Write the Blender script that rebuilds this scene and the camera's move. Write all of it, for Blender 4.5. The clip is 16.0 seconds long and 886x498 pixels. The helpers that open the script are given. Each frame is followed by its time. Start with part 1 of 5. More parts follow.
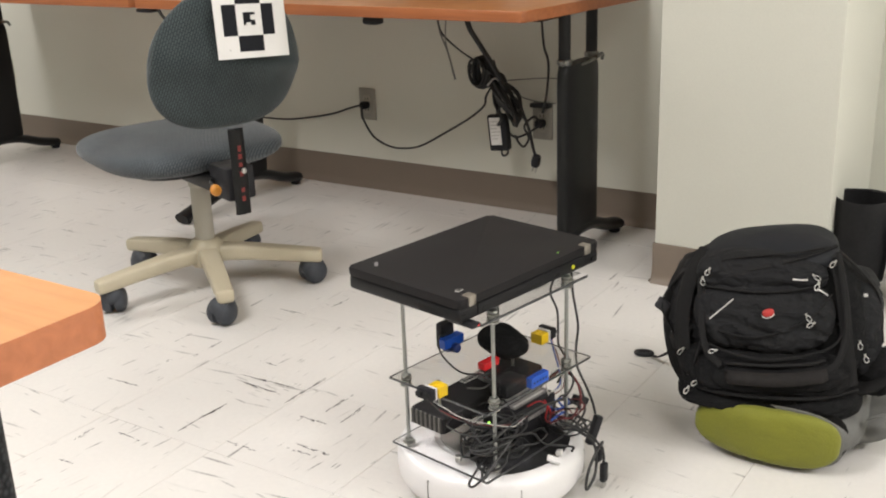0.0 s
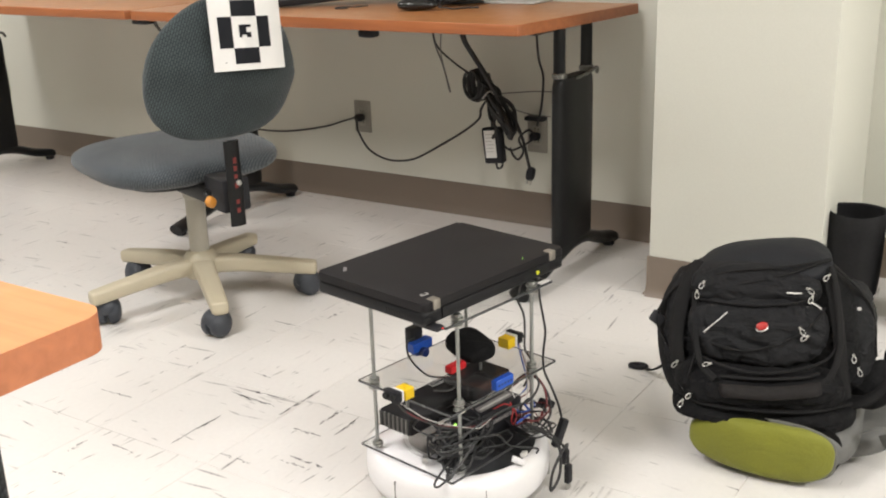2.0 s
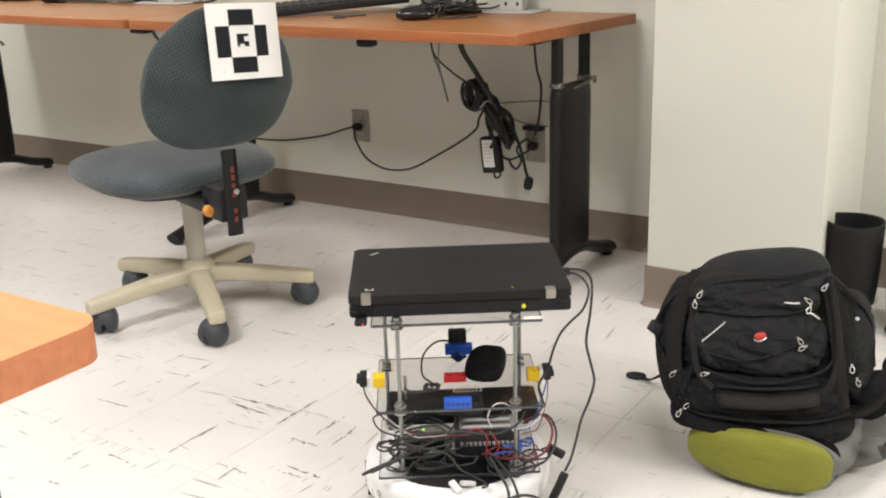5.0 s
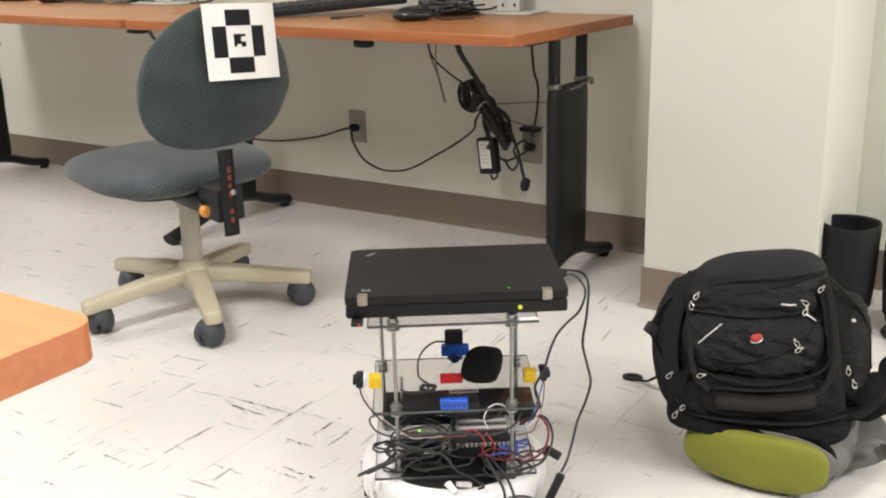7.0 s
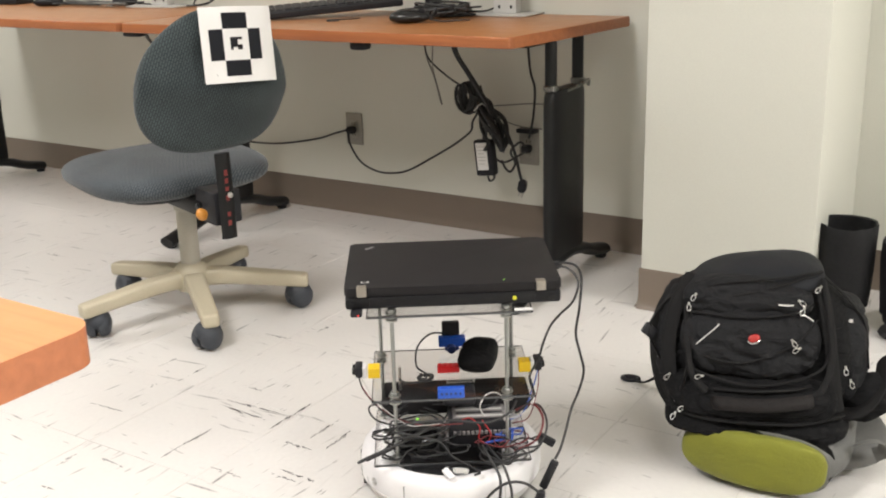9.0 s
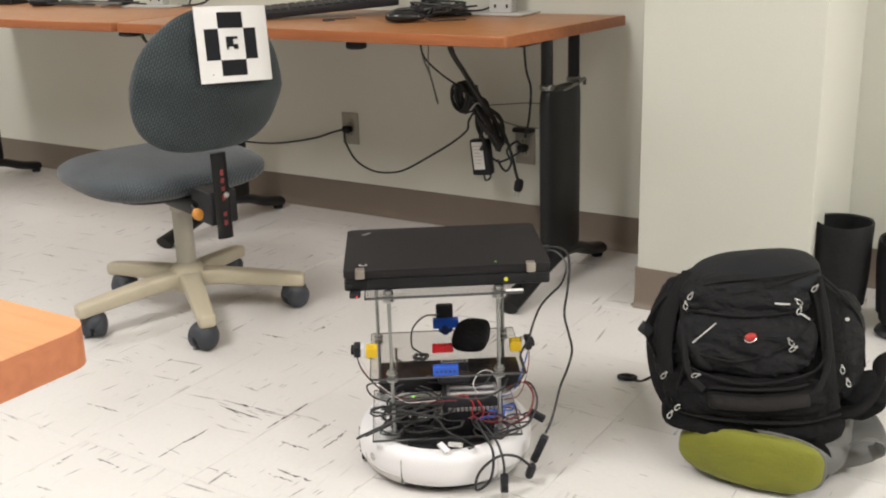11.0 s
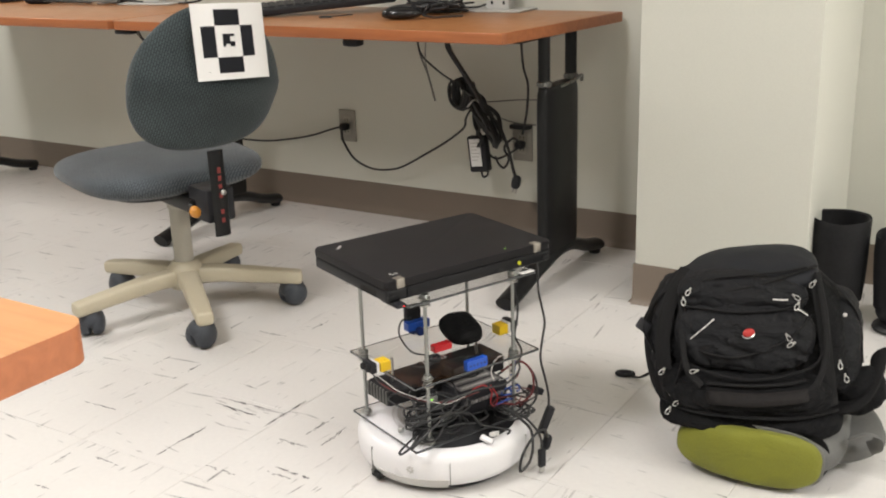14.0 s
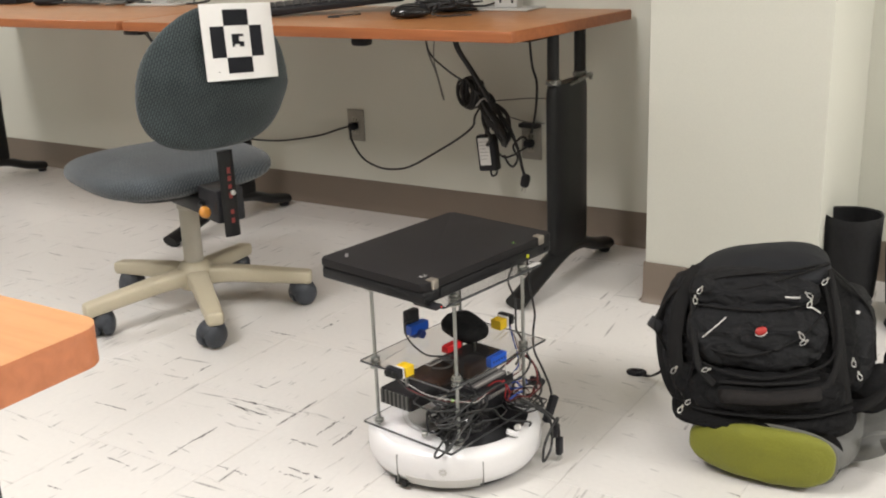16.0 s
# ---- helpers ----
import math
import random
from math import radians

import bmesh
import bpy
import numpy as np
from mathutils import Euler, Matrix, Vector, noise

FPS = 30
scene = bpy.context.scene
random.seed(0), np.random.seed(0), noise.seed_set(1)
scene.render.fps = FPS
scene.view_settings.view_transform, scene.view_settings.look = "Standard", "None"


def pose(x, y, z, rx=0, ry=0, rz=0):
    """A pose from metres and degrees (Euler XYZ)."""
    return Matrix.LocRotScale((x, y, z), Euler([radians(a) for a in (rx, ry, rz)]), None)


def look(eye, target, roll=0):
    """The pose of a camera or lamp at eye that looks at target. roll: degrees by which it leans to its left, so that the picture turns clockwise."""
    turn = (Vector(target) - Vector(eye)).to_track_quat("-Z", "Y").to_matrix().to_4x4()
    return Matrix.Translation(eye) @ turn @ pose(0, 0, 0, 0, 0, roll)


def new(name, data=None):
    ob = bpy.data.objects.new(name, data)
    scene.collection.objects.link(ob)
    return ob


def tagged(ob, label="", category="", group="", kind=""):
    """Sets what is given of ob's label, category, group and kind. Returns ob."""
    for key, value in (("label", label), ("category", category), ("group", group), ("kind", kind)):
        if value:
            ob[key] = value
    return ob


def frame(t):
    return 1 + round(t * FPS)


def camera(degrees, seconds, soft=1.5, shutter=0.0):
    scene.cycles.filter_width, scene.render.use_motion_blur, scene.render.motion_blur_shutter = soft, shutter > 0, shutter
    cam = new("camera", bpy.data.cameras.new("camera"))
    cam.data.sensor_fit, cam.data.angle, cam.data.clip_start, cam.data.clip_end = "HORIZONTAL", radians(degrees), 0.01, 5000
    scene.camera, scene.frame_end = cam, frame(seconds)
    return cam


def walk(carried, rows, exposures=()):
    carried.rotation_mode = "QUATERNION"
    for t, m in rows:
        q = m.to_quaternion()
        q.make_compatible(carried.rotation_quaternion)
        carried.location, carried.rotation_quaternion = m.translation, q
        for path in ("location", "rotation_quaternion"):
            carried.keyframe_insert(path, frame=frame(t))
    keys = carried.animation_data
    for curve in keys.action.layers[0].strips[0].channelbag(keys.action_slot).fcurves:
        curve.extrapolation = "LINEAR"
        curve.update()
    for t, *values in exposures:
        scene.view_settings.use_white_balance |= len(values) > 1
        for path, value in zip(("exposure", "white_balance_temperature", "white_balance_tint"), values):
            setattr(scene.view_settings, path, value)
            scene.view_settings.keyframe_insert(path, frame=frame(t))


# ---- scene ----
cam = camera(45.9, 16.0, 2.0)
PATH = [
    (0, (2.298, -2.946, 1.006), (1.247, -1.37, 0.365), -2.1),
    (0.5, (2.297, -2.947, 1.007), (1.247, -1.368, 0.373), -2.1),
    (1, (2.297, -2.948, 1.006), (1.252, -1.359, 0.386), -1.9),
    (1.5, (2.297, -2.948, 1.007), (1.254, -1.359, 0.385), -1.8),
    (2, (2.298, -2.949, 1.007), (1.253, -1.36, 0.388), -1.8),
    (2.5, (2.296, -2.947, 1.006), (1.252, -1.357, 0.388), -1.7),
    (3, (2.297, -2.946, 1.006), (1.251, -1.355, 0.395), -1.8),
    (3.5, (2.297, -2.947, 1.006), (1.251, -1.353, 0.4), -1.8),
    (4, (2.297, -2.947, 1.006), (1.25, -1.354, 0.402), -1.8),
    (6.5, (2.296, -2.945, 1.006), (1.258, -1.344, 0.406), -1.5),
    (7, (2.296, -2.945, 1.005), (1.257, -1.345, 0.405), -1.5),
    (7.5, (2.295, -2.945, 1.006), (1.259, -1.344, 0.403), -1.5),
    (8, (2.296, -2.945, 1.005), (1.261, -1.343, 0.402), -1.6),
    (8.5, (2.295, -2.943, 1.005), (1.26, -1.341, 0.404), -1.6),
    (9, (2.296, -2.945, 1.006), (1.261, -1.342, 0.409), -1.7),
    (11.5, (2.295, -2.944, 1.005), (1.267, -1.336, 0.407), -1.8),
    (12, (2.296, -2.944, 1.005), (1.267, -1.336, 0.408), -1.9),
    (12.5, (2.295, -2.944, 1.005), (1.267, -1.337, 0.406), -1.9),
    (13, (2.295, -2.944, 1.005), (1.267, -1.336, 0.406), -1.8),
    (13.5, (2.293, -2.943, 1.004), (1.268, -1.336, 0.402), -1.9),
    (14, (2.294, -2.944, 1.004), (1.27, -1.336, 0.401), -1.9),
    (14.5, (2.295, -2.944, 1.004), (1.267, -1.338, 0.4), -2.0),
    (15, (2.295, -2.944, 1.005), (1.265, -1.34, 0.397), -2.0),
    (15.5, (2.293, -2.945, 1.004), (1.262, -1.342, 0.397), -2.1),
    (16, (2.287, -2.944, 1.003), (1.251, -1.344, 0.399), -2.3),
]
EXPOSURES = [(0, 0.04), (1, 0.14), (2, 0.2), (3.5, 0.25), (8.5, 0.25), (9.2, 0.2), (11.5, 0.05), (16, 0.05)]
walk(cam, [(t, look(e, g, r)) for t, e, g, r in PATH], EXPOSURES)

# ---- world and light ----
world = bpy.data.worlds.new("world")
scene.world = world
world.use_nodes = True
world.node_tree.nodes["Background"].inputs[0].default_value = (0.9, 0.95, 1.0, 1)
world.node_tree.nodes["Background"].inputs[1].default_value = 0.05
scene.view_settings.exposure = 0.0


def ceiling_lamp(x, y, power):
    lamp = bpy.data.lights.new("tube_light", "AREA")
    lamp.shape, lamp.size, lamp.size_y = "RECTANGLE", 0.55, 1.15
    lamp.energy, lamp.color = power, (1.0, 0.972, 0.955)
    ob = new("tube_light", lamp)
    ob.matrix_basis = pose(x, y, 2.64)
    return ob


# all out of view; the second is a fill for floor and column
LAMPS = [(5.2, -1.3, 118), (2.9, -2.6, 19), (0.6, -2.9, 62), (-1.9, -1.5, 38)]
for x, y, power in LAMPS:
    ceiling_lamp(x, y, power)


# ---- materials ----
def lin(c):
    return tuple((v / 12.92 if v <= 0.04045 else ((v + 0.055) / 1.055) ** 2.4) for v in c)


def mat(name, color, rough=0.5, metal=0.0, var=0.12, scale=30.0, bump=0.1, fine=300.0, coat=0.0, emit=0.0, sheen=0.0, spec=0.5):
    """A plain surface with two scales of tone variation and fine relief."""
    m = bpy.data.materials.new(name)
    m.use_nodes = True
    nt = m.node_tree
    bs = nt.nodes["Principled BSDF"]
    co = nt.nodes.new("ShaderNodeTexCoord")
    n1, n2 = nt.nodes.new("ShaderNodeTexNoise"), nt.nodes.new("ShaderNodeTexNoise")
    n1.inputs["Scale"].default_value, n2.inputs["Scale"].default_value = scale, fine
    n1.inputs["Detail"].default_value = 4
    nt.links.new(co.outputs["Object"], n1.inputs["Vector"])
    nt.links.new(co.outputs["Object"], n2.inputs["Vector"])
    add = nt.nodes.new("ShaderNodeMath")
    add.operation = "ADD"
    nt.links.new(n1.outputs["Fac"], add.inputs[0])
    nt.links.new(n2.outputs["Fac"], add.inputs[1])
    rng = nt.nodes.new("ShaderNodeMapRange")
    rng.inputs["From Min"].default_value, rng.inputs["From Max"].default_value = 0.6, 1.4
    rng.inputs["To Min"].default_value, rng.inputs["To Max"].default_value = 1 - var, 1 + var
    nt.links.new(add.outputs[0], rng.inputs["Value"])
    mul = nt.nodes.new("ShaderNodeMix")
    mul.data_type, mul.blend_type = "RGBA", "MULTIPLY"
    mul.inputs[0].default_value = 1.0
    mul.inputs[6].default_value = (*color, 1)
    nt.links.new(rng.outputs[0], mul.inputs[7])
    nt.links.new(mul.outputs[2], bs.inputs["Base Color"])
    rr = nt.nodes.new("ShaderNodeMapRange")
    rr.inputs["To Min"].default_value, rr.inputs["To Max"].default_value = max(rough - 0.08, 0.02), min(rough + 0.08, 1)
    nt.links.new(n1.outputs["Fac"], rr.inputs["Value"])
    nt.links.new(rr.outputs[0], bs.inputs["Roughness"])
    bs.inputs["Metallic"].default_value = metal
    bs.inputs["Specular IOR Level"].default_value = spec
    bs.inputs["Coat Weight"].default_value = coat
    if sheen:
        bs.inputs["Sheen Weight"].default_value = sheen
    if bump:
        bp = nt.nodes.new("ShaderNodeBump")
        bp.inputs["Strength"].default_value, bp.inputs["Distance"].default_value = bump, 0.002
        nt.links.new(n2.outputs["Fac"], bp.inputs["Height"])
        nt.links.new(bp.outputs[0], bs.inputs["Normal"])
    if emit:
        bs.inputs["Emission Color"].default_value = (*color, 1)
        bs.inputs["Emission Strength"].default_value = emit
    return m


def ramp(nt, fac, stops):
    r = nt.nodes.new("ShaderNodeValToRGB")
    while len(r.color_ramp.elements) < len(stops):
        r.color_ramp.elements.new(0.5)
    for e, (p, c) in zip(r.color_ramp.elements, stops):
        e.position, e.color = p, (*c, 1)
    nt.links.new(fac, r.inputs[0])
    return r


def wood_mat(name, base, dark):
    """Laminate with long fine grain along x."""
    m = mat(name, base, 0.36, var=0.05, bump=0.03)
    nt = m.node_tree
    bs = nt.nodes["Principled BSDF"]
    co = nt.nodes.new("ShaderNodeTexCoord")
    mp = nt.nodes.new("ShaderNodeMapping")
    mp.inputs["Scale"].default_value = (2.5, 45, 45)
    nt.links.new(co.outputs["Object"], mp.inputs["Vector"])
    n = nt.nodes.new("ShaderNodeTexNoise")
    n.inputs["Scale"].default_value, n.inputs["Detail"].default_value, n.inputs["Distortion"].default_value = 1.6, 6, 0.6
    nt.links.new(mp.outputs[0], n.inputs["Vector"])
    r = ramp(nt, n.outputs["Fac"], [(0.3, dark), (0.55, base), (0.75, tuple(min(1, c * 1.12) for c in base))])
    nt.links.new(r.outputs[0], bs.inputs["Base Color"])
    return m


def weave_mat(name, base, other, size=260.0, bump=0.5, rough=0.95, sheen=0.2, tilt=None):
    """Woven cloth: a small two-colour weave with worn patches; tilt lays rows of stitches into one plane."""
    m = mat(name, base, rough, var=0.15, scale=14, bump=0, spec=0.2)
    nt = m.node_tree
    bs = nt.nodes["Principled BSDF"]
    co = nt.nodes.new("ShaderNodeTexCoord")
    v = nt.nodes.new("ShaderNodeTexVoronoi")
    v.inputs["Scale"].default_value = size
    v.inputs["Randomness"].default_value = 0.85
    slant = nt.nodes.new("ShaderNodeMapping")
    slant.inputs["Rotation"].default_value = (0.7, 0.85, 0.4)
    slant.inputs["Scale"].default_value = (1.0, 1.0, 0.8)
    nt.links.new(co.outputs["Object"], slant.inputs["Vector"])
    nt.links.new(slant.outputs[0], v.inputs["Vector"])
    n = nt.nodes.new("ShaderNodeTexNoise")
    n.inputs["Scale"].default_value, n.inputs["Detail"].default_value = 9, 5
    nt.links.new(co.outputs["Object"], n.inputs["Vector"])
    height = v.outputs["Distance"]
    if tilt is not None:
        slant.inputs["Rotation"].default_value = (0, 0, radians(tilt[0]))
        slant.inputs["Scale"].default_value = (1.0, 1.0, 1.0)
        turn = nt.nodes.new("ShaderNodeMapping")
        turn.inputs["Rotation"].default_value = (radians(tilt[1]), 0, radians(112))
        nt.links.new(slant.outputs[0], turn.inputs["Vector"])
        rows = nt.nodes.new("ShaderNodeTexBrick")
        for key, value in (("Scale", 1.0), ("Brick Width", 0.012), ("Row Height", 0.0058), ("Mortar Size", 0.0017), ("Mortar Smooth", 0.8), ("Bias", -0.2)):
            rows.inputs[key].default_value = value
        nt.links.new(turn.outputs[0], rows.inputs["Vector"])
        yarn = nt.nodes.new("ShaderNodeMath")
        yarn.operation = "MULTIPLY_ADD"
        yarn.inputs[1].default_value = 0.35
        nt.links.new(v.outputs["Distance"], yarn.inputs[0])
        gaps = nt.nodes.new("ShaderNodeMath")
        gaps.operation = "MULTIPLY"
        gaps.inputs[1].default_value = 0.55
        nt.links.new(rows.outputs["Fac"], gaps.inputs[0])
        nt.links.new(gaps.outputs[0], yarn.inputs[2])
        height = yarn.outputs[0]
    r1 = ramp(nt, height, [(0.1, base), (0.65, other)])
    r2 = ramp(nt, n.outputs["Fac"], [(0.35, (0.8, 0.8, 0.8)), (0.7, (1.12, 1.12, 1.12))])
    mx = nt.nodes.new("ShaderNodeMix")
    mx.data_type, mx.blend_type = "RGBA", "MULTIPLY"
    mx.inputs[0].default_value = 1
    nt.links.new(r1.outputs[0], mx.inputs[6])
    nt.links.new(r2.outputs[0], mx.inputs[7])
    nt.links.new(mx.outputs[2], bs.inputs["Base Color"])
    bp = nt.nodes.new("ShaderNodeBump")
    bp.inputs["Strength"].default_value, bp.inputs["Distance"].default_value = bump, 0.0015
    bp.invert = True
    nt.links.new(height, bp.inputs["Height"])
    nt.links.new(bp.outputs[0], bs.inputs["Normal"])
    bs.inputs["Sheen Weight"].default_value = sheen
    return m


def tile_mat(name, base, streak):
    """Vinyl floor tile: pale, with dark chip streaks along the tile's own x; each tile draws another piece of the pattern."""
    m = mat(name, base, 0.3, var=0.035, scale=6, bump=0.02, fine=90)
    nt = m.node_tree
    bs = nt.nodes["Principled BSDF"]
    tone = bs.inputs["Base Color"].links[0].from_socket
    co, oi = nt.nodes.new("ShaderNodeTexCoord"), nt.nodes.new("ShaderNodeObjectInfo")
    off = nt.nodes.new("ShaderNodeVectorMath")
    off.operation = "MULTIPLY_ADD"
    off.inputs[1].default_value = (1, 1, 1)
    sc = nt.nodes.new("ShaderNodeVectorMath")
    sc.operation = "SCALE"
    sc.inputs[0].default_value = (3.1, 7.3, 0)
    nt.links.new(oi.outputs["Random"], sc.inputs["Scale"])
    nt.links.new(co.outputs["Object"], off.inputs[0])
    nt.links.new(sc.outputs[0], off.inputs[2])
    fac = None
    for scale, turn, limit, keep in (((7, 85, 1), 3, 0.34, 0.93), ((11, 115, 1), -7, 0.3, 0.945), ((5.5, 90, 1), 8, 0.32, 0.95), ((20, 160, 1), -3, 0.26, 0.945)):
        mp = nt.nodes.new("ShaderNodeMapping")
        mp.vector_type = "TEXTURE"
        mp.inputs["Rotation"].default_value = (0, 0, radians(turn))
        mp.inputs["Scale"].default_value = (1 / scale[0], 1 / scale[1], 1)
        nt.links.new(off.outputs[0], mp.inputs["Vector"])
        v = nt.nodes.new("ShaderNodeTexVoronoi")
        v.voronoi_dimensions = "2D"
        v.inputs["Scale"].default_value = 1.0
        nt.links.new(mp.outputs[0], v.inputs["Vector"])
        near = nt.nodes.new("ShaderNodeMapRange")
        near.inputs["From Min"].default_value, near.inputs["From Max"].default_value = limit, limit * 0.35
        nt.links.new(v.outputs["Distance"], near.inputs["Value"])
        sep = nt.nodes.new("ShaderNodeSeparateColor")
        nt.links.new(v.outputs["Color"], sep.inputs[0])
        has = nt.nodes.new("ShaderNodeMapRange")
        has.inputs["From Min"].default_value, has.inputs["From Max"].default_value = keep, min(keep + 0.07, 0.99)
        nt.links.new(sep.outputs[0], has.inputs["Value"])
        mu = nt.nodes.new("ShaderNodeMath")
        mu.operation = "MULTIPLY"
        nt.links.new(near.outputs[0], mu.inputs[0])
        nt.links.new(has.outputs[0], mu.inputs[1])
        if fac is None:
            fac = mu.outputs[0]
        else:
            mxm = nt.nodes.new("ShaderNodeMath")
            mxm.operation = "MAXIMUM"
            nt.links.new(fac, mxm.inputs[0])
            nt.links.new(mu.outputs[0], mxm.inputs[1])
            fac = mxm.outputs[0]
    clump = nt.nodes.new("ShaderNodeTexNoise")
    clump.inputs["Scale"].default_value, clump.inputs["Detail"].default_value = 9, 2
    nt.links.new(off.outputs[0], clump.inputs["Vector"])
    cg = nt.nodes.new("ShaderNodeMapRange")
    cg.inputs["From Min"].default_value, cg.inputs["From Max"].default_value = 0.36, 0.52
    cg.inputs["To Min"].default_value = 0.15
    nt.links.new(clump.outputs["Fac"], cg.inputs["Value"])
    thin = nt.nodes.new("ShaderNodeMath")
    thin.operation = "MULTIPLY"
    nt.links.new(fac, thin.inputs[0])
    nt.links.new(cg.outputs[0], thin.inputs[1])
    fac = thin.outputs[0]
    rough = nt.nodes.new("ShaderNodeTexNoise")
    rough.inputs["Scale"].default_value, rough.inputs["Detail"].default_value = 160, 3
    nt.links.new(off.outputs[0], rough.inputs["Vector"])
    rg = nt.nodes.new("ShaderNodeMapRange")
    rg.inputs["From Min"].default_value, rg.inputs["From Max"].default_value = 0.35, 0.6
    rg.inputs["To Min"].default_value = 0.45
    nt.links.new(rough.outputs["Fac"], rg.inputs["Value"])
    br = nt.nodes.new("ShaderNodeMath")
    br.operation = "MULTIPLY"
    nt.links.new(fac, br.inputs[0])
    nt.links.new(rg.outputs[0], br.inputs[1])
    mx = nt.nodes.new("ShaderNodeMix")
    mx.data_type = "RGBA"
    mx.clamp_factor = True
    nt.links.new(br.outputs[0], mx.inputs[0])
    nt.links.new(tone, mx.inputs[6])
    mx.inputs[7].default_value = (*streak, 1)
    nt.links.new(mx.outputs[2], bs.inputs["Base Color"])
    return m


def acrylic_mat(name):
    m = bpy.data.materials.new(name)
    m.use_nodes = True
    nt = m.node_tree
    bs = nt.nodes["Principled BSDF"]
    bs.inputs["Base Color"].default_value = (0.80, 0.80, 0.79, 1)
    bs.inputs["Roughness"].default_value = 0.06
    bs.inputs["IOR"].default_value = 1.18
    bs.inputs["Transmission Weight"].default_value = 1.0
    n = nt.nodes.new("ShaderNodeTexNoise")
    n.inputs["Scale"].default_value, n.inputs["Detail"].default_value = 60, 6
    r = ramp(nt, n.outputs["Fac"], [(0.45, (0.0, 0.0, 0.0)), (0.8, (0.02, 0.02, 0.02))])
    nt.links.new(r.outputs[0], bs.inputs["Roughness"])
    return m


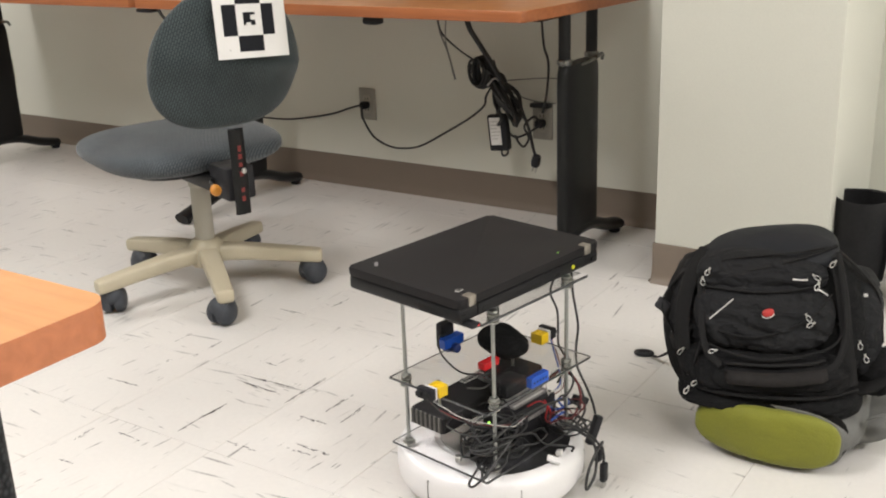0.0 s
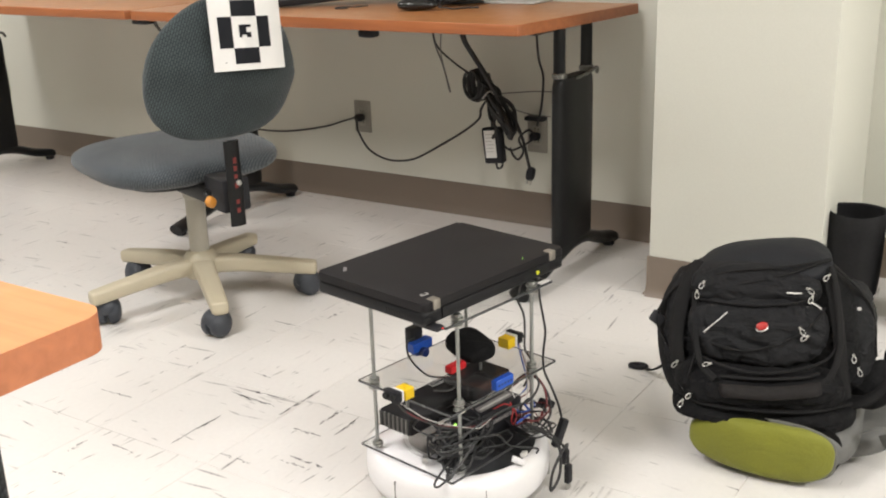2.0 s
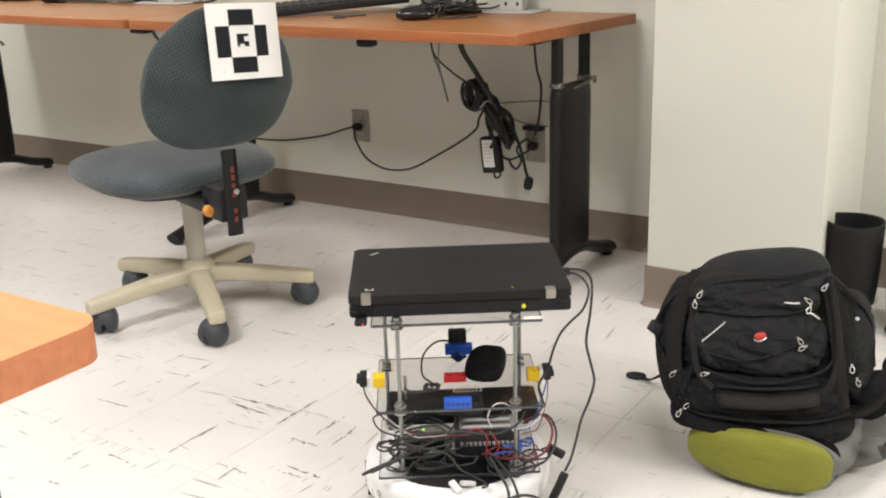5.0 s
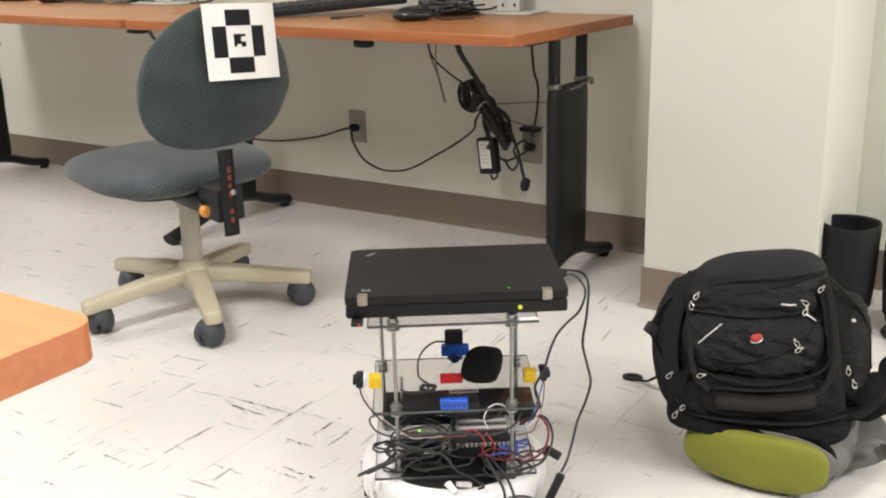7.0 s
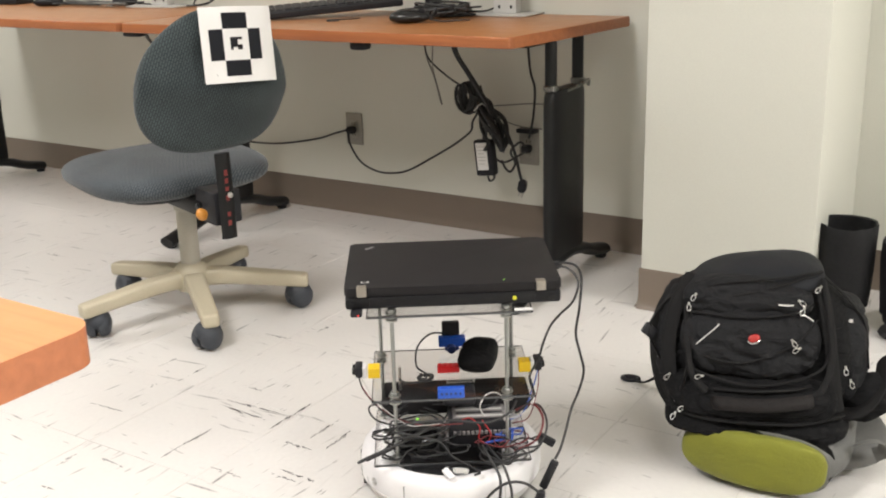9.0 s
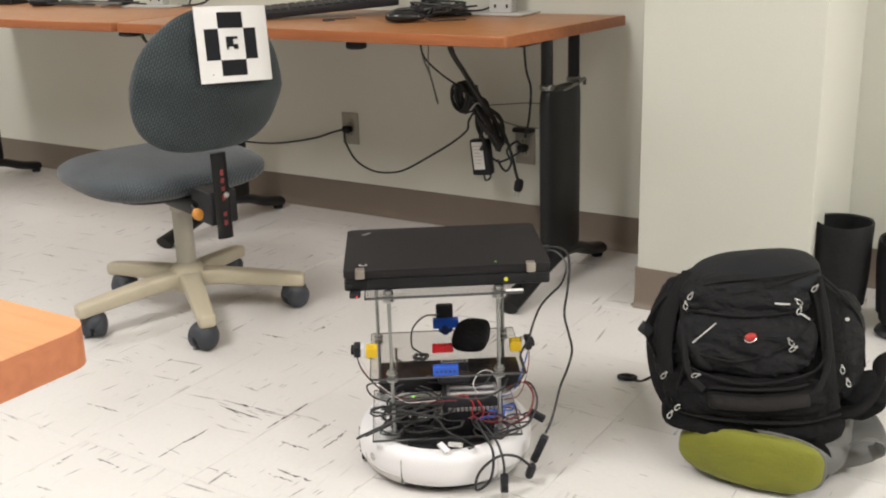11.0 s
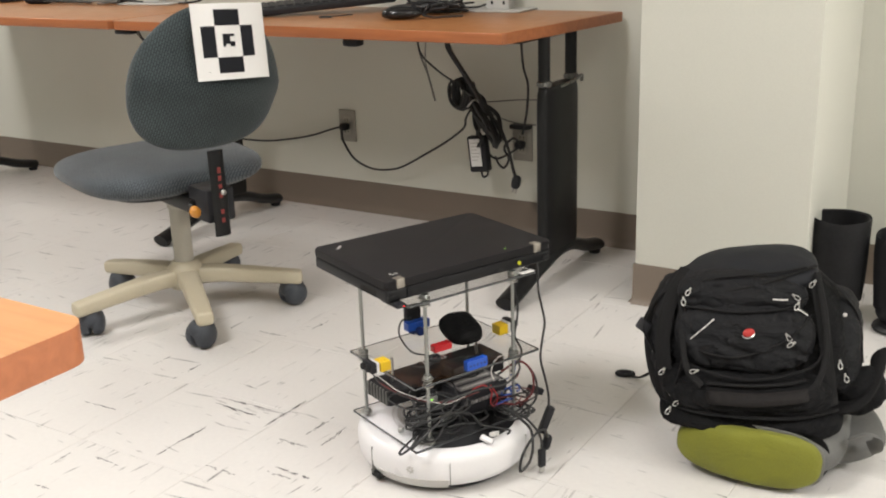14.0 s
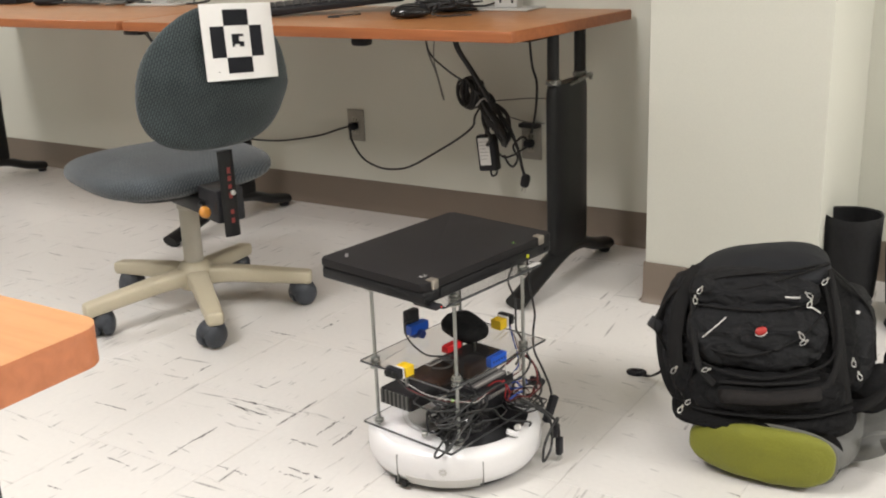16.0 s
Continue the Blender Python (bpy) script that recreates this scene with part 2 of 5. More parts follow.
M = dict(
    wall=mat("wall_paint", (0.625, 0.622, 0.555), 0.65, var=0.03, scale=2.5, bump=0.12, fine=220),
    base=mat("baseboard_vinyl", (0.17, 0.135, 0.105), 0.5, var=0.06, scale=8, bump=0.03),
    ceil=mat("ceiling_board", (0.78, 0.77, 0.73), 0.9, var=0.05, scale=20, bump=0.3),
    grout=mat("tile_joint", (0.58, 0.555, 0.52), 0.9),
    chip=mat("dark_chip", (0.095, 0.092, 0.095), 0.35, var=0.4, scale=200, bump=0),
    tile=tile_mat("vinyl_tile", (0.66, 0.64, 0.617), (0.13, 0.125, 0.125)),
    desk=wood_mat("desk_laminate", (0.385, 0.165, 0.06), (0.325, 0.135, 0.046)),
    desk_edge=wood_mat("desk_edge_band", (0.345, 0.115, 0.04), (0.295, 0.093, 0.031)),
    table=wood_mat("table_laminate", (0.52, 0.255, 0.105), (0.46, 0.215, 0.085)),
    table_edge=wood_mat("table_edge_band", (0.47, 0.165, 0.07), (0.40, 0.135, 0.055)),
    black_metal=mat("black_metal", (0.011, 0.0112, 0.0115), 0.38, var=0.15, bump=0.05, spec=0.22),
    black_plastic=mat("black_plastic", (0.019, 0.019, 0.022), 0.45, var=0.2, bump=0.08, spec=0.22),
    black_rubber=mat("black_cable", (0.017, 0.017, 0.018), 0.5, var=0.2, bump=0),
    chrome=mat("dark_chrome", (0.2, 0.2, 0.19), 0.28, 0.9, var=0.15, bump=0),
    gloss=mat("gloss_black", (0.01, 0.01, 0.011), 0.18, var=0.1, bump=0),
    grey_cable=mat("grey_cable", (0.16, 0.16, 0.15), 0.5, bump=0),
    red_cable=mat("red_cable", (0.13, 0.012, 0.014), 0.5, bump=0),
    bright_red_cable=mat("bright_red_cable", (0.4, 0.02, 0.025), 0.45, bump=0),
    white_cable=mat("white_cable", (0.62, 0.6, 0.58), 0.5, bump=0),
    blue_cable=mat("blue_cable", (0.03, 0.08, 0.35), 0.5, bump=0),
    steel=mat("zinc_steel", (0.52, 0.52, 0.5), 0.32, 1.0, var=0.12, bump=0.1),
    rod_steel=mat("rod_steel", (0.33, 0.34, 0.33), 0.35, 1.0, var=0.2, scale=60, bump=0.4, fine=700),
    plate_steel=mat("outlet_steel", (0.30, 0.285, 0.25), 0.5, 0.35, var=0.08, bump=0.03),
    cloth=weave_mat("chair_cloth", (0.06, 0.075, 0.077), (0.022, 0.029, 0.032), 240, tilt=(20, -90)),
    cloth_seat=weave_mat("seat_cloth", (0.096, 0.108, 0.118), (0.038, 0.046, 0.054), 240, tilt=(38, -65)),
    dark_cloth=weave_mat("speckled_cloth", (0.05, 0.055, 0.06), (0.012, 0.013, 0.015), 240),
    beige=mat("beige_plastic", (0.47, 0.42, 0.31), 0.42, var=0.06, scale=10, bump=0.04),
    column=mat("column_plastic", (0.40, 0.375, 0.315), 0.45, var=0.06, scale=10, bump=0.04),
    castor=mat("castor_plastic", (0.055, 0.06, 0.07), 0.45, var=0.2, bump=0.05, spec=0.22),
    paper=mat("white_paper", (0.75, 0.735, 0.72), 0.8, var=0.02, bump=0.05),
    ink=mat("black_ink", (0.011, 0.0115, 0.015), 0.75, var=0.1, bump=0, spec=0.2),
    orange=mat("orange_knob", (0.55, 0.23, 0.035), 0.4),
    red_print=mat("red_print", (0.17, 0.02, 0.016), 0.6, var=0.3, scale=150),
    nylon=weave_mat("black_nylon", (0.009, 0.0088, 0.0096), (0.0042, 0.0042, 0.0047), 420, 0.3, 0.85, 0.0),
    nylon_smooth=mat("black_panel_cloth", (0.0082, 0.0083, 0.0094), 0.75, var=0.3, scale=25, bump=0.35, fine=160, spec=0.22),
    mesh_cloth=mat("grey_mesh_cloth", (0.0105, 0.0115, 0.0145), 0.65, var=0.2, scale=30, bump=0.4, fine=300, spec=0.22),
    webbing=mat("black_webbing", (0.0075, 0.0072, 0.0075), 0.8, var=0.3, scale=60, bump=0.5, fine=400, spec=0.22),
    handle=mat("worn_handle", (0.0095, 0.008, 0.0078), 0.65, var=0.35, scale=30, bump=0.4, fine=120, spec=0.2),
    # lime kept darker than the cloth, for the shade it lies in
    lime=mat("lime_cloth", (0.17, 0.175, 0.012), 0.75, var=0.1, scale=18, bump=0.3, fine=350, sheen=0.1),
    grey_cloth=mat("grey_cloth", (0.125, 0.125, 0.118), 0.75, var=0.12, scale=16, bump=0.3, fine=350),
    boot=mat("black_leather", (0.011, 0.011, 0.012), 0.6, var=0.3, scale=20, bump=0.3, fine=120, spec=0.22),
    badge=mat("red_badge", (0.36, 0.018, 0.014), 0.4, var=0.1),
    white_plastic=mat("white_plastic", (0.74, 0.73, 0.74), 0.3, var=0.03, scale=8, bump=0.02, coat=0.2),
    grey_plastic=mat("grey_plastic", (0.47, 0.46, 0.44), 0.45, var=0.05, bump=0.03),
    # bay plastic darkened for its inner shadow and black connectors
    bay=mat("shaded_bay_plastic", (0.085, 0.085, 0.09), 0.4, var=0.3, scale=40, bump=0.1),
    skirt=mat("skirt_plastic", (0.58, 0.57, 0.55), 0.4, var=0.04, bump=0.03),
    laptop=mat("laptop_lid", (0.0125, 0.0115, 0.0125), 0.62, var=0.25, scale=9, bump=0.06, fine=500, spec=0.22),
    laptop_side=mat("laptop_side", (0.011, 0.011, 0.0125), 0.45, var=0.2, bump=0.04, spec=0.22),
    hinge=mat("hinge_metal", (0.36, 0.33, 0.29), 0.42, 0.85, var=0.1, bump=0.03),
    acrylic=acrylic_mat("clear_acrylic"),
    acrylic_edge=mat("acrylic_edge", (0.07, 0.072, 0.075), 0.25, bump=0),
    hole=mat("dark_slot", (0.006, 0.006, 0.006), 0.8, bump=0),
    yellow=mat("yellow_brick", (0.8, 0.53, 0.015), 0.35, var=0.04, bump=0.02),
    blue=mat("blue_brick", (0.012, 0.085, 0.48), 0.35, var=0.04, bump=0.02),
    red=mat("red_brick", (0.62, 0.012, 0.018), 0.35, var=0.04, bump=0.02),
    label=mat("sticker", (0.55, 0.54, 0.52), 0.55, var=0.06, bump=0),
    dim_label=mat("dull_label", (0.2, 0.19, 0.19), 0.4, var=0.15, scale=80, bump=0),
    socket=mat("socket_plastic", (0.34, 0.32, 0.27), 0.5, var=0.05, bump=0),
    navy=mat("navy_plastic", (0.012, 0.03, 0.15), 0.4, bump=0.03),
    green_led=mat("green_led", (0.35, 0.9, 0.1), 0.4, emit=0.5),
    red_led=mat("red_led", (0.9, 0.02, 0.02), 0.4, emit=1.5),
    jack=mat("yellow_jack", (0.55, 0.55, 0.02), 0.4),
    lamp=mat("lamp_diffuser", (1.0, 0.96, 0.88), 0.6, var=0.02, bump=0, emit=3.0),
)


def creases(m, scale, stretch, strength, depth):
    """Adds soft slanting folds on top of a cloth's own weave."""
    nt = m.node_tree
    bs = nt.nodes["Principled BSDF"]
    co, mp = nt.nodes.new("ShaderNodeTexCoord"), nt.nodes.new("ShaderNodeMapping")
    mp.inputs["Rotation"].default_value = (0.2, 0.5, 0.1)
    mp.inputs["Scale"].default_value = stretch
    n = nt.nodes.new("ShaderNodeTexNoise")
    n.inputs["Scale"].default_value, n.inputs["Detail"].default_value, n.inputs["Distortion"].default_value = scale, 3, 0.8
    bp = nt.nodes.new("ShaderNodeBump")
    bp.inputs["Strength"].default_value, bp.inputs["Distance"].default_value = strength, depth
    nt.links.new(co.outputs["Object"], mp.inputs["Vector"])
    nt.links.new(mp.outputs[0], n.inputs["Vector"])
    nt.links.new(n.outputs["Fac"], bp.inputs["Height"])
    own = bs.inputs["Normal"].links
    if own:
        nt.links.new(own[0].from_socket, bp.inputs["Normal"])
    nt.links.new(bp.outputs[0], bs.inputs["Normal"])


creases(M["boot"], 9, (1.0, 1.0, 1.2), 0.5, 0.008)
for key in ("nylon", "nylon_smooth"):
    creases(M[key], 17, (1.0, 1.0, 2.2), 0.9, 0.012)
creases(M["mesh_cloth"], 9, (1.0, 1.0, 1.5), 0.5, 0.008)
for key in ("lime", "grey_cloth"):
    creases(M[key], 12, (1.0, 1.0, 1.6), 0.6, 0.008)


# ---- mesh helpers ----
def finish(bm, smooth=True):
    bmesh.ops.recalc_face_normals(bm, faces=bm.faces[:])
    if smooth:
        for f in bm.faces:
            f.smooth = True
        for e in bm.edges:
            if len(e.link_faces) == 2 and e.calc_face_angle(0) > radians(38):
                e.smooth = False


def part(name, bm, material, parent=None, label="", at=None):
    """Links a bmesh as one mesh object under a thing or a part."""
    finish(bm)
    me = bpy.data.meshes.new(name)
    bm.to_mesh(me)
    bm.free()
    mats = material if isinstance(material, (list, tuple)) else [material]
    for m in mats:
        me.materials.append(m)
    ob = new(name, me)
    if parent is not None:
        ob.parent = parent
    if at is not None:
        ob.matrix_basis = at
    if label:
        ob["label"] = label
    return ob


def thing(name, m, label, category, group="", kind=""):
    return tagged(place(new(name), m), label, category, group, kind)


def place(ob, m):
    ob.matrix_basis = m
    return ob


def box(bm, x0, x1, y0, y1, z0, z1, bevel=0.002, seg=2, m=None):
    r = bmesh.ops.create_cube(bm, size=1)
    vs = r["verts"]
    bmesh.ops.scale(bm, vec=(x1 - x0, y1 - y0, z1 - z0), verts=vs)
    bmesh.ops.translate(bm, vec=((x0 + x1) / 2, (y0 + y1) / 2, (z0 + z1) / 2), verts=vs)
    if bevel:
        es = list({e for v in vs for e in v.link_edges})
        r2 = bmesh.ops.bevel(bm, geom=es, offset=bevel, segments=seg, profile=0.5, affect="EDGES")
        vs = list({v for f in r2["faces"] for v in f.verts} | {v for v in vs if v.is_valid})
    if m is not None:
        bmesh.ops.transform(bm, matrix=m, verts=vs)
    return bm


def lathe(bm, profile, seg=32, m=None):
    """Turns (radius, height) points round z."""
    rings = []
    for r, z in profile:
        rings.append([bm.verts.new((r * math.cos(2 * math.pi * i / seg), r * math.sin(2 * math.pi * i / seg), z)) for i in range(seg)] if r > 1e-6 else [bm.verts.new((0, 0, z))])
    for a, b in zip(rings, rings[1:]):
        for i in range(seg):
            j = (i + 1) % seg
            if len(a) == 1 and len(b) > 1:
                bm.faces.new((a[0], b[i], b[j]))
            elif len(b) == 1 and len(a) > 1:
                bm.faces.new((a[i], a[j], b[0]))
            elif len(a) > 1:
                bm.faces.new((a[i], a[j], b[j], b[i]))
    if m is not None:
        bmesh.ops.transform(bm, matrix=m, verts=[v for r in rings for v in r])
    return bm


def rod(bm, r, z0, z1, seg=16, bevel=0.0, m=None):
    b = min(bevel, r * 0.5)
    return lathe(bm, [(0, z0), (r - b, z0), (r, z0 + b), (r, z1 - b), (r - b, z1), (0, z1)], seg, m)


def smooth_path(pts, n=6):
    pts = [Vector(p) for p in pts]
    if len(pts) < 3:
        return pts
    ext = [2 * pts[0] - pts[1], *pts, 2 * pts[-1] - pts[-2]]
    out = []
    for a, b, c, d in zip(ext, ext[1:], ext[2:], ext[3:]):
        for k in range(n):
            t = k / n
            out.append(0.5 * (2 * b + (c - a) * t + (2 * a - 5 * b + 4 * c - d) * t * t + (3 * b - a - 3 * c + d) * t ** 3))
    return out + [pts[-1]]


def tube(bm, pts, r, seg=8, n=6, flat=1.0, up=None, taper=None, square=2.0):
    """A round or flattened strand along smooth points."""
    path = smooth_path(pts, n)
    rings, side = [], None
    for i, p in enumerate(path):
        d = (path[min(i + 1, len(path) - 1)] - path[max(i - 1, 0)]).normalized()
        if side is None:
            ref = Vector(up) if up is not None else (Vector((0, 0, 1)) if abs(d.z) < 0.9 else Vector((1, 0, 0)))
            side = d.cross(ref).normalized()
        elif up is not None:
            side = d.cross(Vector(up)).normalized()
        else:
            side = (side - d * side.dot(d)).normalized()
        nrm = side.cross(d).normalized()
        q = r if taper is None else r * (taper[0] + (taper[1] - taper[0]) * i / (len(path) - 1))
        sq = lambda w: math.copysign(abs(w) ** (2 / square), w)
        rings.append([bm.verts.new(p + side * q * sq(math.cos(2 * math.pi * k / seg)) + nrm * q * flat * sq(math.sin(2 * math.pi * k / seg))) for k in range(seg)])
    for a, b in zip(rings, rings[1:]):
        for k in range(seg):
            j = (k + 1) % seg
            bm.faces.new((a[k], a[j], b[j], b[k]))
    bm.faces.new(rings[0][::-1])
    bm.faces.new(rings[-1])
    return bm


def pillow(bm, a, b, c, e1=2.6, e2=2.6, nu=40, nv=20, shape=None, m=None):
    """A rounded block of half sizes a, b, c: e1 squares its plan, e2 its section; shape(v) may bend it."""
    sp = lambda x, e: math.copysign(abs(x) ** (2 / e), x)
    rings = []
    for j in range(nv + 1):
        ph = -math.pi / 2 + math.pi * j / nv
        cz, sz = sp(math.cos(ph), e2), sp(math.sin(ph), e2)
        if j in (0, nv):
            rings.append([bm.verts.new((0, 0, c * sz))])
            continue
        rings.append([bm.verts.new((a * cz * sp(math.cos(2 * math.pi * i / nu), e1), b * cz * sp(math.sin(2 * math.pi * i / nu), e1), c * sz)) for i in range(nu)])
    for p, q in zip(rings, rings[1:]):
        for i in range(nu):
            k = (i + 1) % nu
            if len(p) == 1:
                bm.faces.new((p[0], q[k], q[i]))
            elif len(q) == 1:
                bm.faces.new((p[i], p[k], q[0]))
            else:
                bm.faces.new((p[i], p[k], q[k], q[i]))
    vs = [v for r in rings for v in r]
    if shape:
        for v in vs:
            v.co = Vector(shape(v.co))
    if m is not None:
        bmesh.ops.transform(bm, matrix=m, verts=vs)
    return bm


def wrinkle(bm, amount, scale, seed=0.0):
    for v in bm.verts:
        n = noise.noise_vector(v.co * scale + Vector((seed, seed * 2, 0)))
        v.co += n * amount
    return bm


def slab(bm, outline, z0, z1, bevel=0.004, seg=3):
    """A plate of a plan outline with rounded rims."""
    lo = [bm.verts.new((x, y, z0)) for x, y in outline]
    hi = [bm.verts.new((x, y, z1)) for x, y in outline]
    bm.faces.new(lo[::-1])
    bm.faces.new(hi)
    n = len(lo)
    rim = []
    for i in range(n):
        j = (i + 1) % n
        bm.faces.new((lo[i], lo[j], hi[j], hi[i]))
    bm.edges.ensure_lookup_table()
    rim = [e for e in bm.edges if abs(e.verts[0].co.z - e.verts[1].co.z) < 1e-6]
    if bevel:
        bmesh.ops.bevel(bm, geom=rim, offset=bevel, segments=seg, profile=0.5, affect="EDGES")
    return bm


def rounded(x0, x1, y0, y1, r, n=6):
    out = []
    for cx, cy, a0 in ((x1 - r, y0 + r, -90), (x1 - r, y1 - r, 0), (x0 + r, y1 - r, 90), (x0 + r, y0 + r, 180)):
        for k in range(n + 1):
            a = radians(a0 + 90 * k / n)
            out.append((cx + r * math.cos(a), cy + r * math.sin(a)))
    return out


B = bmesh.new

# ---- the room ----
# X1 reaches past the view so the far east lamp fits indoors
X0, X1, Y0, H = -4.2, 6.8, -5.6, 2.7


def wall(name, x0, x1, y0, y1, z0, z1, label):
    return tagged(part(name, box(B(), x0, x1, y0, y1, z0, z1, 0), M["wall"], label=label), category="wall", kind="structure")


wall("wall_north", X0, X1, 0, 0.12, 0, H, "cream painted plaster wall behind the desks")
wall("wall_south", X0, X1, Y0 - 0.12, Y0, 0, H, "cream painted plain wall closing the room")
wall("wall_west", X0 - 0.12, X0, Y0 - 0.12, 0.12, 0, H, "cream painted plain side wall")
wall("wall_east", X1, X1 + 0.12, Y0 - 0.12, 0.12, 0, H, "cream painted plain wall beside the column")
COL = (1.305, 1.745, -0.442)
tagged(part("column", box(B(), COL[0], COL[1], COL[2], -0.001, 0, H, 0.004), M["wall"], label="cream painted square column against the wall"), category="column", kind="structure")
tagged(part("ceiling", box(B(), X0 - 0.12, X1 + 0.12, Y0 - 0.12, 0.12, H, H + 0.1, 0), M["ceil"], label="off-white suspended ceiling"), category="ceiling", kind="structure")


def skirting(x0, x1, y, axis="x", sign=-1):
    """Cove vinyl baseboard run with a curved toe."""
    bm = B()
    prof = [(0, 0.111), (0.003, 0.110), (0.0035, 0.03), (0.006, 0.012), (0.014, 0.002), (0.016, 0.0), (0, 0)]
    ends = []
    for x in (x0, x1):
        ends.append([bm.verts.new((x, y + sign * d, z) if axis == "x" else (y + sign * d, x, z)) for d, z in prof])
    for i in range(len(prof)):
        j = (i + 1) % len(prof)
        bm.faces.new((ends[0][i], ends[0][j], ends[1][j], ends[1][i]))
    bm.faces.new(ends[0])
    bm.faces.new(ends[1][::-1])
    return tagged(part("baseboard", bm, M["base"], label="brown-grey vinyl cove baseboard"), category="baseboard", kind="structure")


skirting(X0, COL[0] - 0.017, -0.0005)
skirting(COL[1] + 0.017, X1, -0.0005)
skirting(COL[0] - 0.004, COL[1] + 0.004, COL[2] - 0.0005)
skirting(COL[2] - 0.004, -0.001, COL[0] - 0.0005, "y", -1)
skirting(COL[2] - 0.004, -0.001, COL[1] + 0.0005, "y", 1)


# unseen fixture modelled round each lamp, the fill included
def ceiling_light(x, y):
    t = thing("ceiling_light", pose(x, y, H), "white recessed fluorescent ceiling light, unseen, position assumed, switched on", "ceiling light", "ceiling lights")
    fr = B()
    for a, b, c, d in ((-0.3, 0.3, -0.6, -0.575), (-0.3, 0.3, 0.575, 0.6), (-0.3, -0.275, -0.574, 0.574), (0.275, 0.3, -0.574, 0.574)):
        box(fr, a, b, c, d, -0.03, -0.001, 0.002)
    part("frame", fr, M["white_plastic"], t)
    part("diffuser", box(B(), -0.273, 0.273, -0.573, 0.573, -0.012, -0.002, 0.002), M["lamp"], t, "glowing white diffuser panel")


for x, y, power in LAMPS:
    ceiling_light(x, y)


# ---- desks ----
DZ, DT = 0.728, 0.0297


def desk(name, outline, legs, label):
    t = thing(name, pose(0, 0, 0), label, "desk", "desks along the wall")
    inner = [(x, y) for x, y in outline]
    top = part("tabletop", slab(B(), inner, DZ - DT, DZ, 0.004), [M["desk"], M["desk_edge"]], t, "orange-brown wood laminate top")
    for p in top.data.polygons:
        if abs(p.normal.z) < 0.8:
            p.material_index = 1
    for lx in legs:
        leg = part("leg", pillow(B(), 0.024, 0.108, 0.246, 3.0, 14, 40, 16, m=pose(lx, -0.345, 0.318)), M["black_metal"], t, "black oval metal leg")
        for py in (-0.428, -0.262):
            part("post", rod(B(), 0.0165, 0.53, DZ - DT - 0.001, 20, m=pose(lx, py, 0)), M["black_metal"], leg)
            part("collar", lathe(B(), [(0.017, 0.564), (0.0205, 0.566), (0.0205, 0.577), (0.017, 0.58)], 24, pose(lx, py, 0)), M["chrome"], leg, "steel ring collar")
        part("lever", tube(B(), [(lx + 0.015, -0.38, 0.555), (lx + 0.028, -0.31, 0.565), (lx + 0.026, -0.25, 0.572), (lx + 0.016, -0.225, 0.555)], 0.0055, 8), M["chrome"], leg)
        part("foot", tube(B(), [(lx, -0.66, 0.02), (lx, -0.6, 0.034), (lx, -0.46, 0.07), (lx, -0.35, 0.088), (lx, -0.25, 0.076), (lx, -0.16, 0.045), (lx, -0.075, 0.026)], 0.03, 14, 6, 0.62), M["black_metal"], t, "black curved foot")
        for y in (-0.64, -0.085):
            part("glide", rod(B(), 0.018, 0, 0.016, 14, 0.003, pose(lx, y, 0)), M["black_plastic"], t)
        part("bracket", box(B(), lx - 0.03, lx + 0.03 if lx < 0.5 else lx - 0.005, -0.55, -0.15, DZ - DT - 0.008, DZ - DT - 0.0005, 0.002), M["black_metal"], t)
    return t


edge = [(1.03, -0.60), (1.046, -0.45), (1.064, -0.25), (1.085, -0.03)]
desk("desk", [(-0.386, -0.03), (-0.386, -0.633), (-0.374, -0.645), (0.3, -0.645), (1.008, -0.645), (1.021, -0.642), (1.027, -0.632), *edge], (1.03, -0.262),
     "orange-brown laminate desk with black height-adjustable legs against the wall")
desk("desk", [(-1.81, -0.03), (-1.81, -0.63), (-1.8, -0.64), (-0.41, -0.64), (-0.394, -0.62), (-0.389, -0.03)], (-1.66,),
     "orange-brown laminate desk adjoining the first, black legs")

# clamp under the seam and clip under the top
clip = thing("cable_clip", pose(0.53, -0.60, DZ - DT), "small black plastic clip under the desk edge", "clip")
part("body", pillow(B(), 0.028, 0.02, 0.012, 4, 4, 20, 8, m=pose(0, 0, -0.0125)), M["black_plastic"], clip)
clip = thing("cable_clip", pose(-0.355, -0.615, DZ - DT), "small black plastic clip under the desk seam", "clip")
part("body", pillow(B(), 0.04, 0.02, 0.007, 4, 4, 20, 8, m=pose(0, 0, -0.0075)), M["black_plastic"], clip)

# ---- table in the foreground ----
tab = thing("table", pose(0, 0, 0), "orange wood laminate table with rounded corner, cut by the view", "table")
top = part("tabletop", slab(B(), rounded(0.15, 1.684, -3.2, -2.472, 0.024, 20), DZ - DT, DZ, 0.0055, 4), [M["table"], M["table_edge"]], tab)
for p in top.data.polygons:
    if abs(p.normal.z) < 0.8:
        p.material_index = 1
part("leg", slab(B(), rounded(1.49, 1.612, -2.63, -2.53, 0.012, 4), 0.0, DZ - DT - 0.001, 0.004), M["dark_cloth"], tab, "dark grey speckled table leg")
for x in (0.3, 1.0):
    part("leg", rod(B(), 0.025, 0, DZ - DT - 0.001, 20, 0.003, pose(x, -3.05, 0)), M["black_metal"], tab)
    part("leg", rod(B(), 0.025, 0, DZ - DT - 0.001, 20, 0.003, pose(x, -2.75, 0)), M["black_metal"], tab)


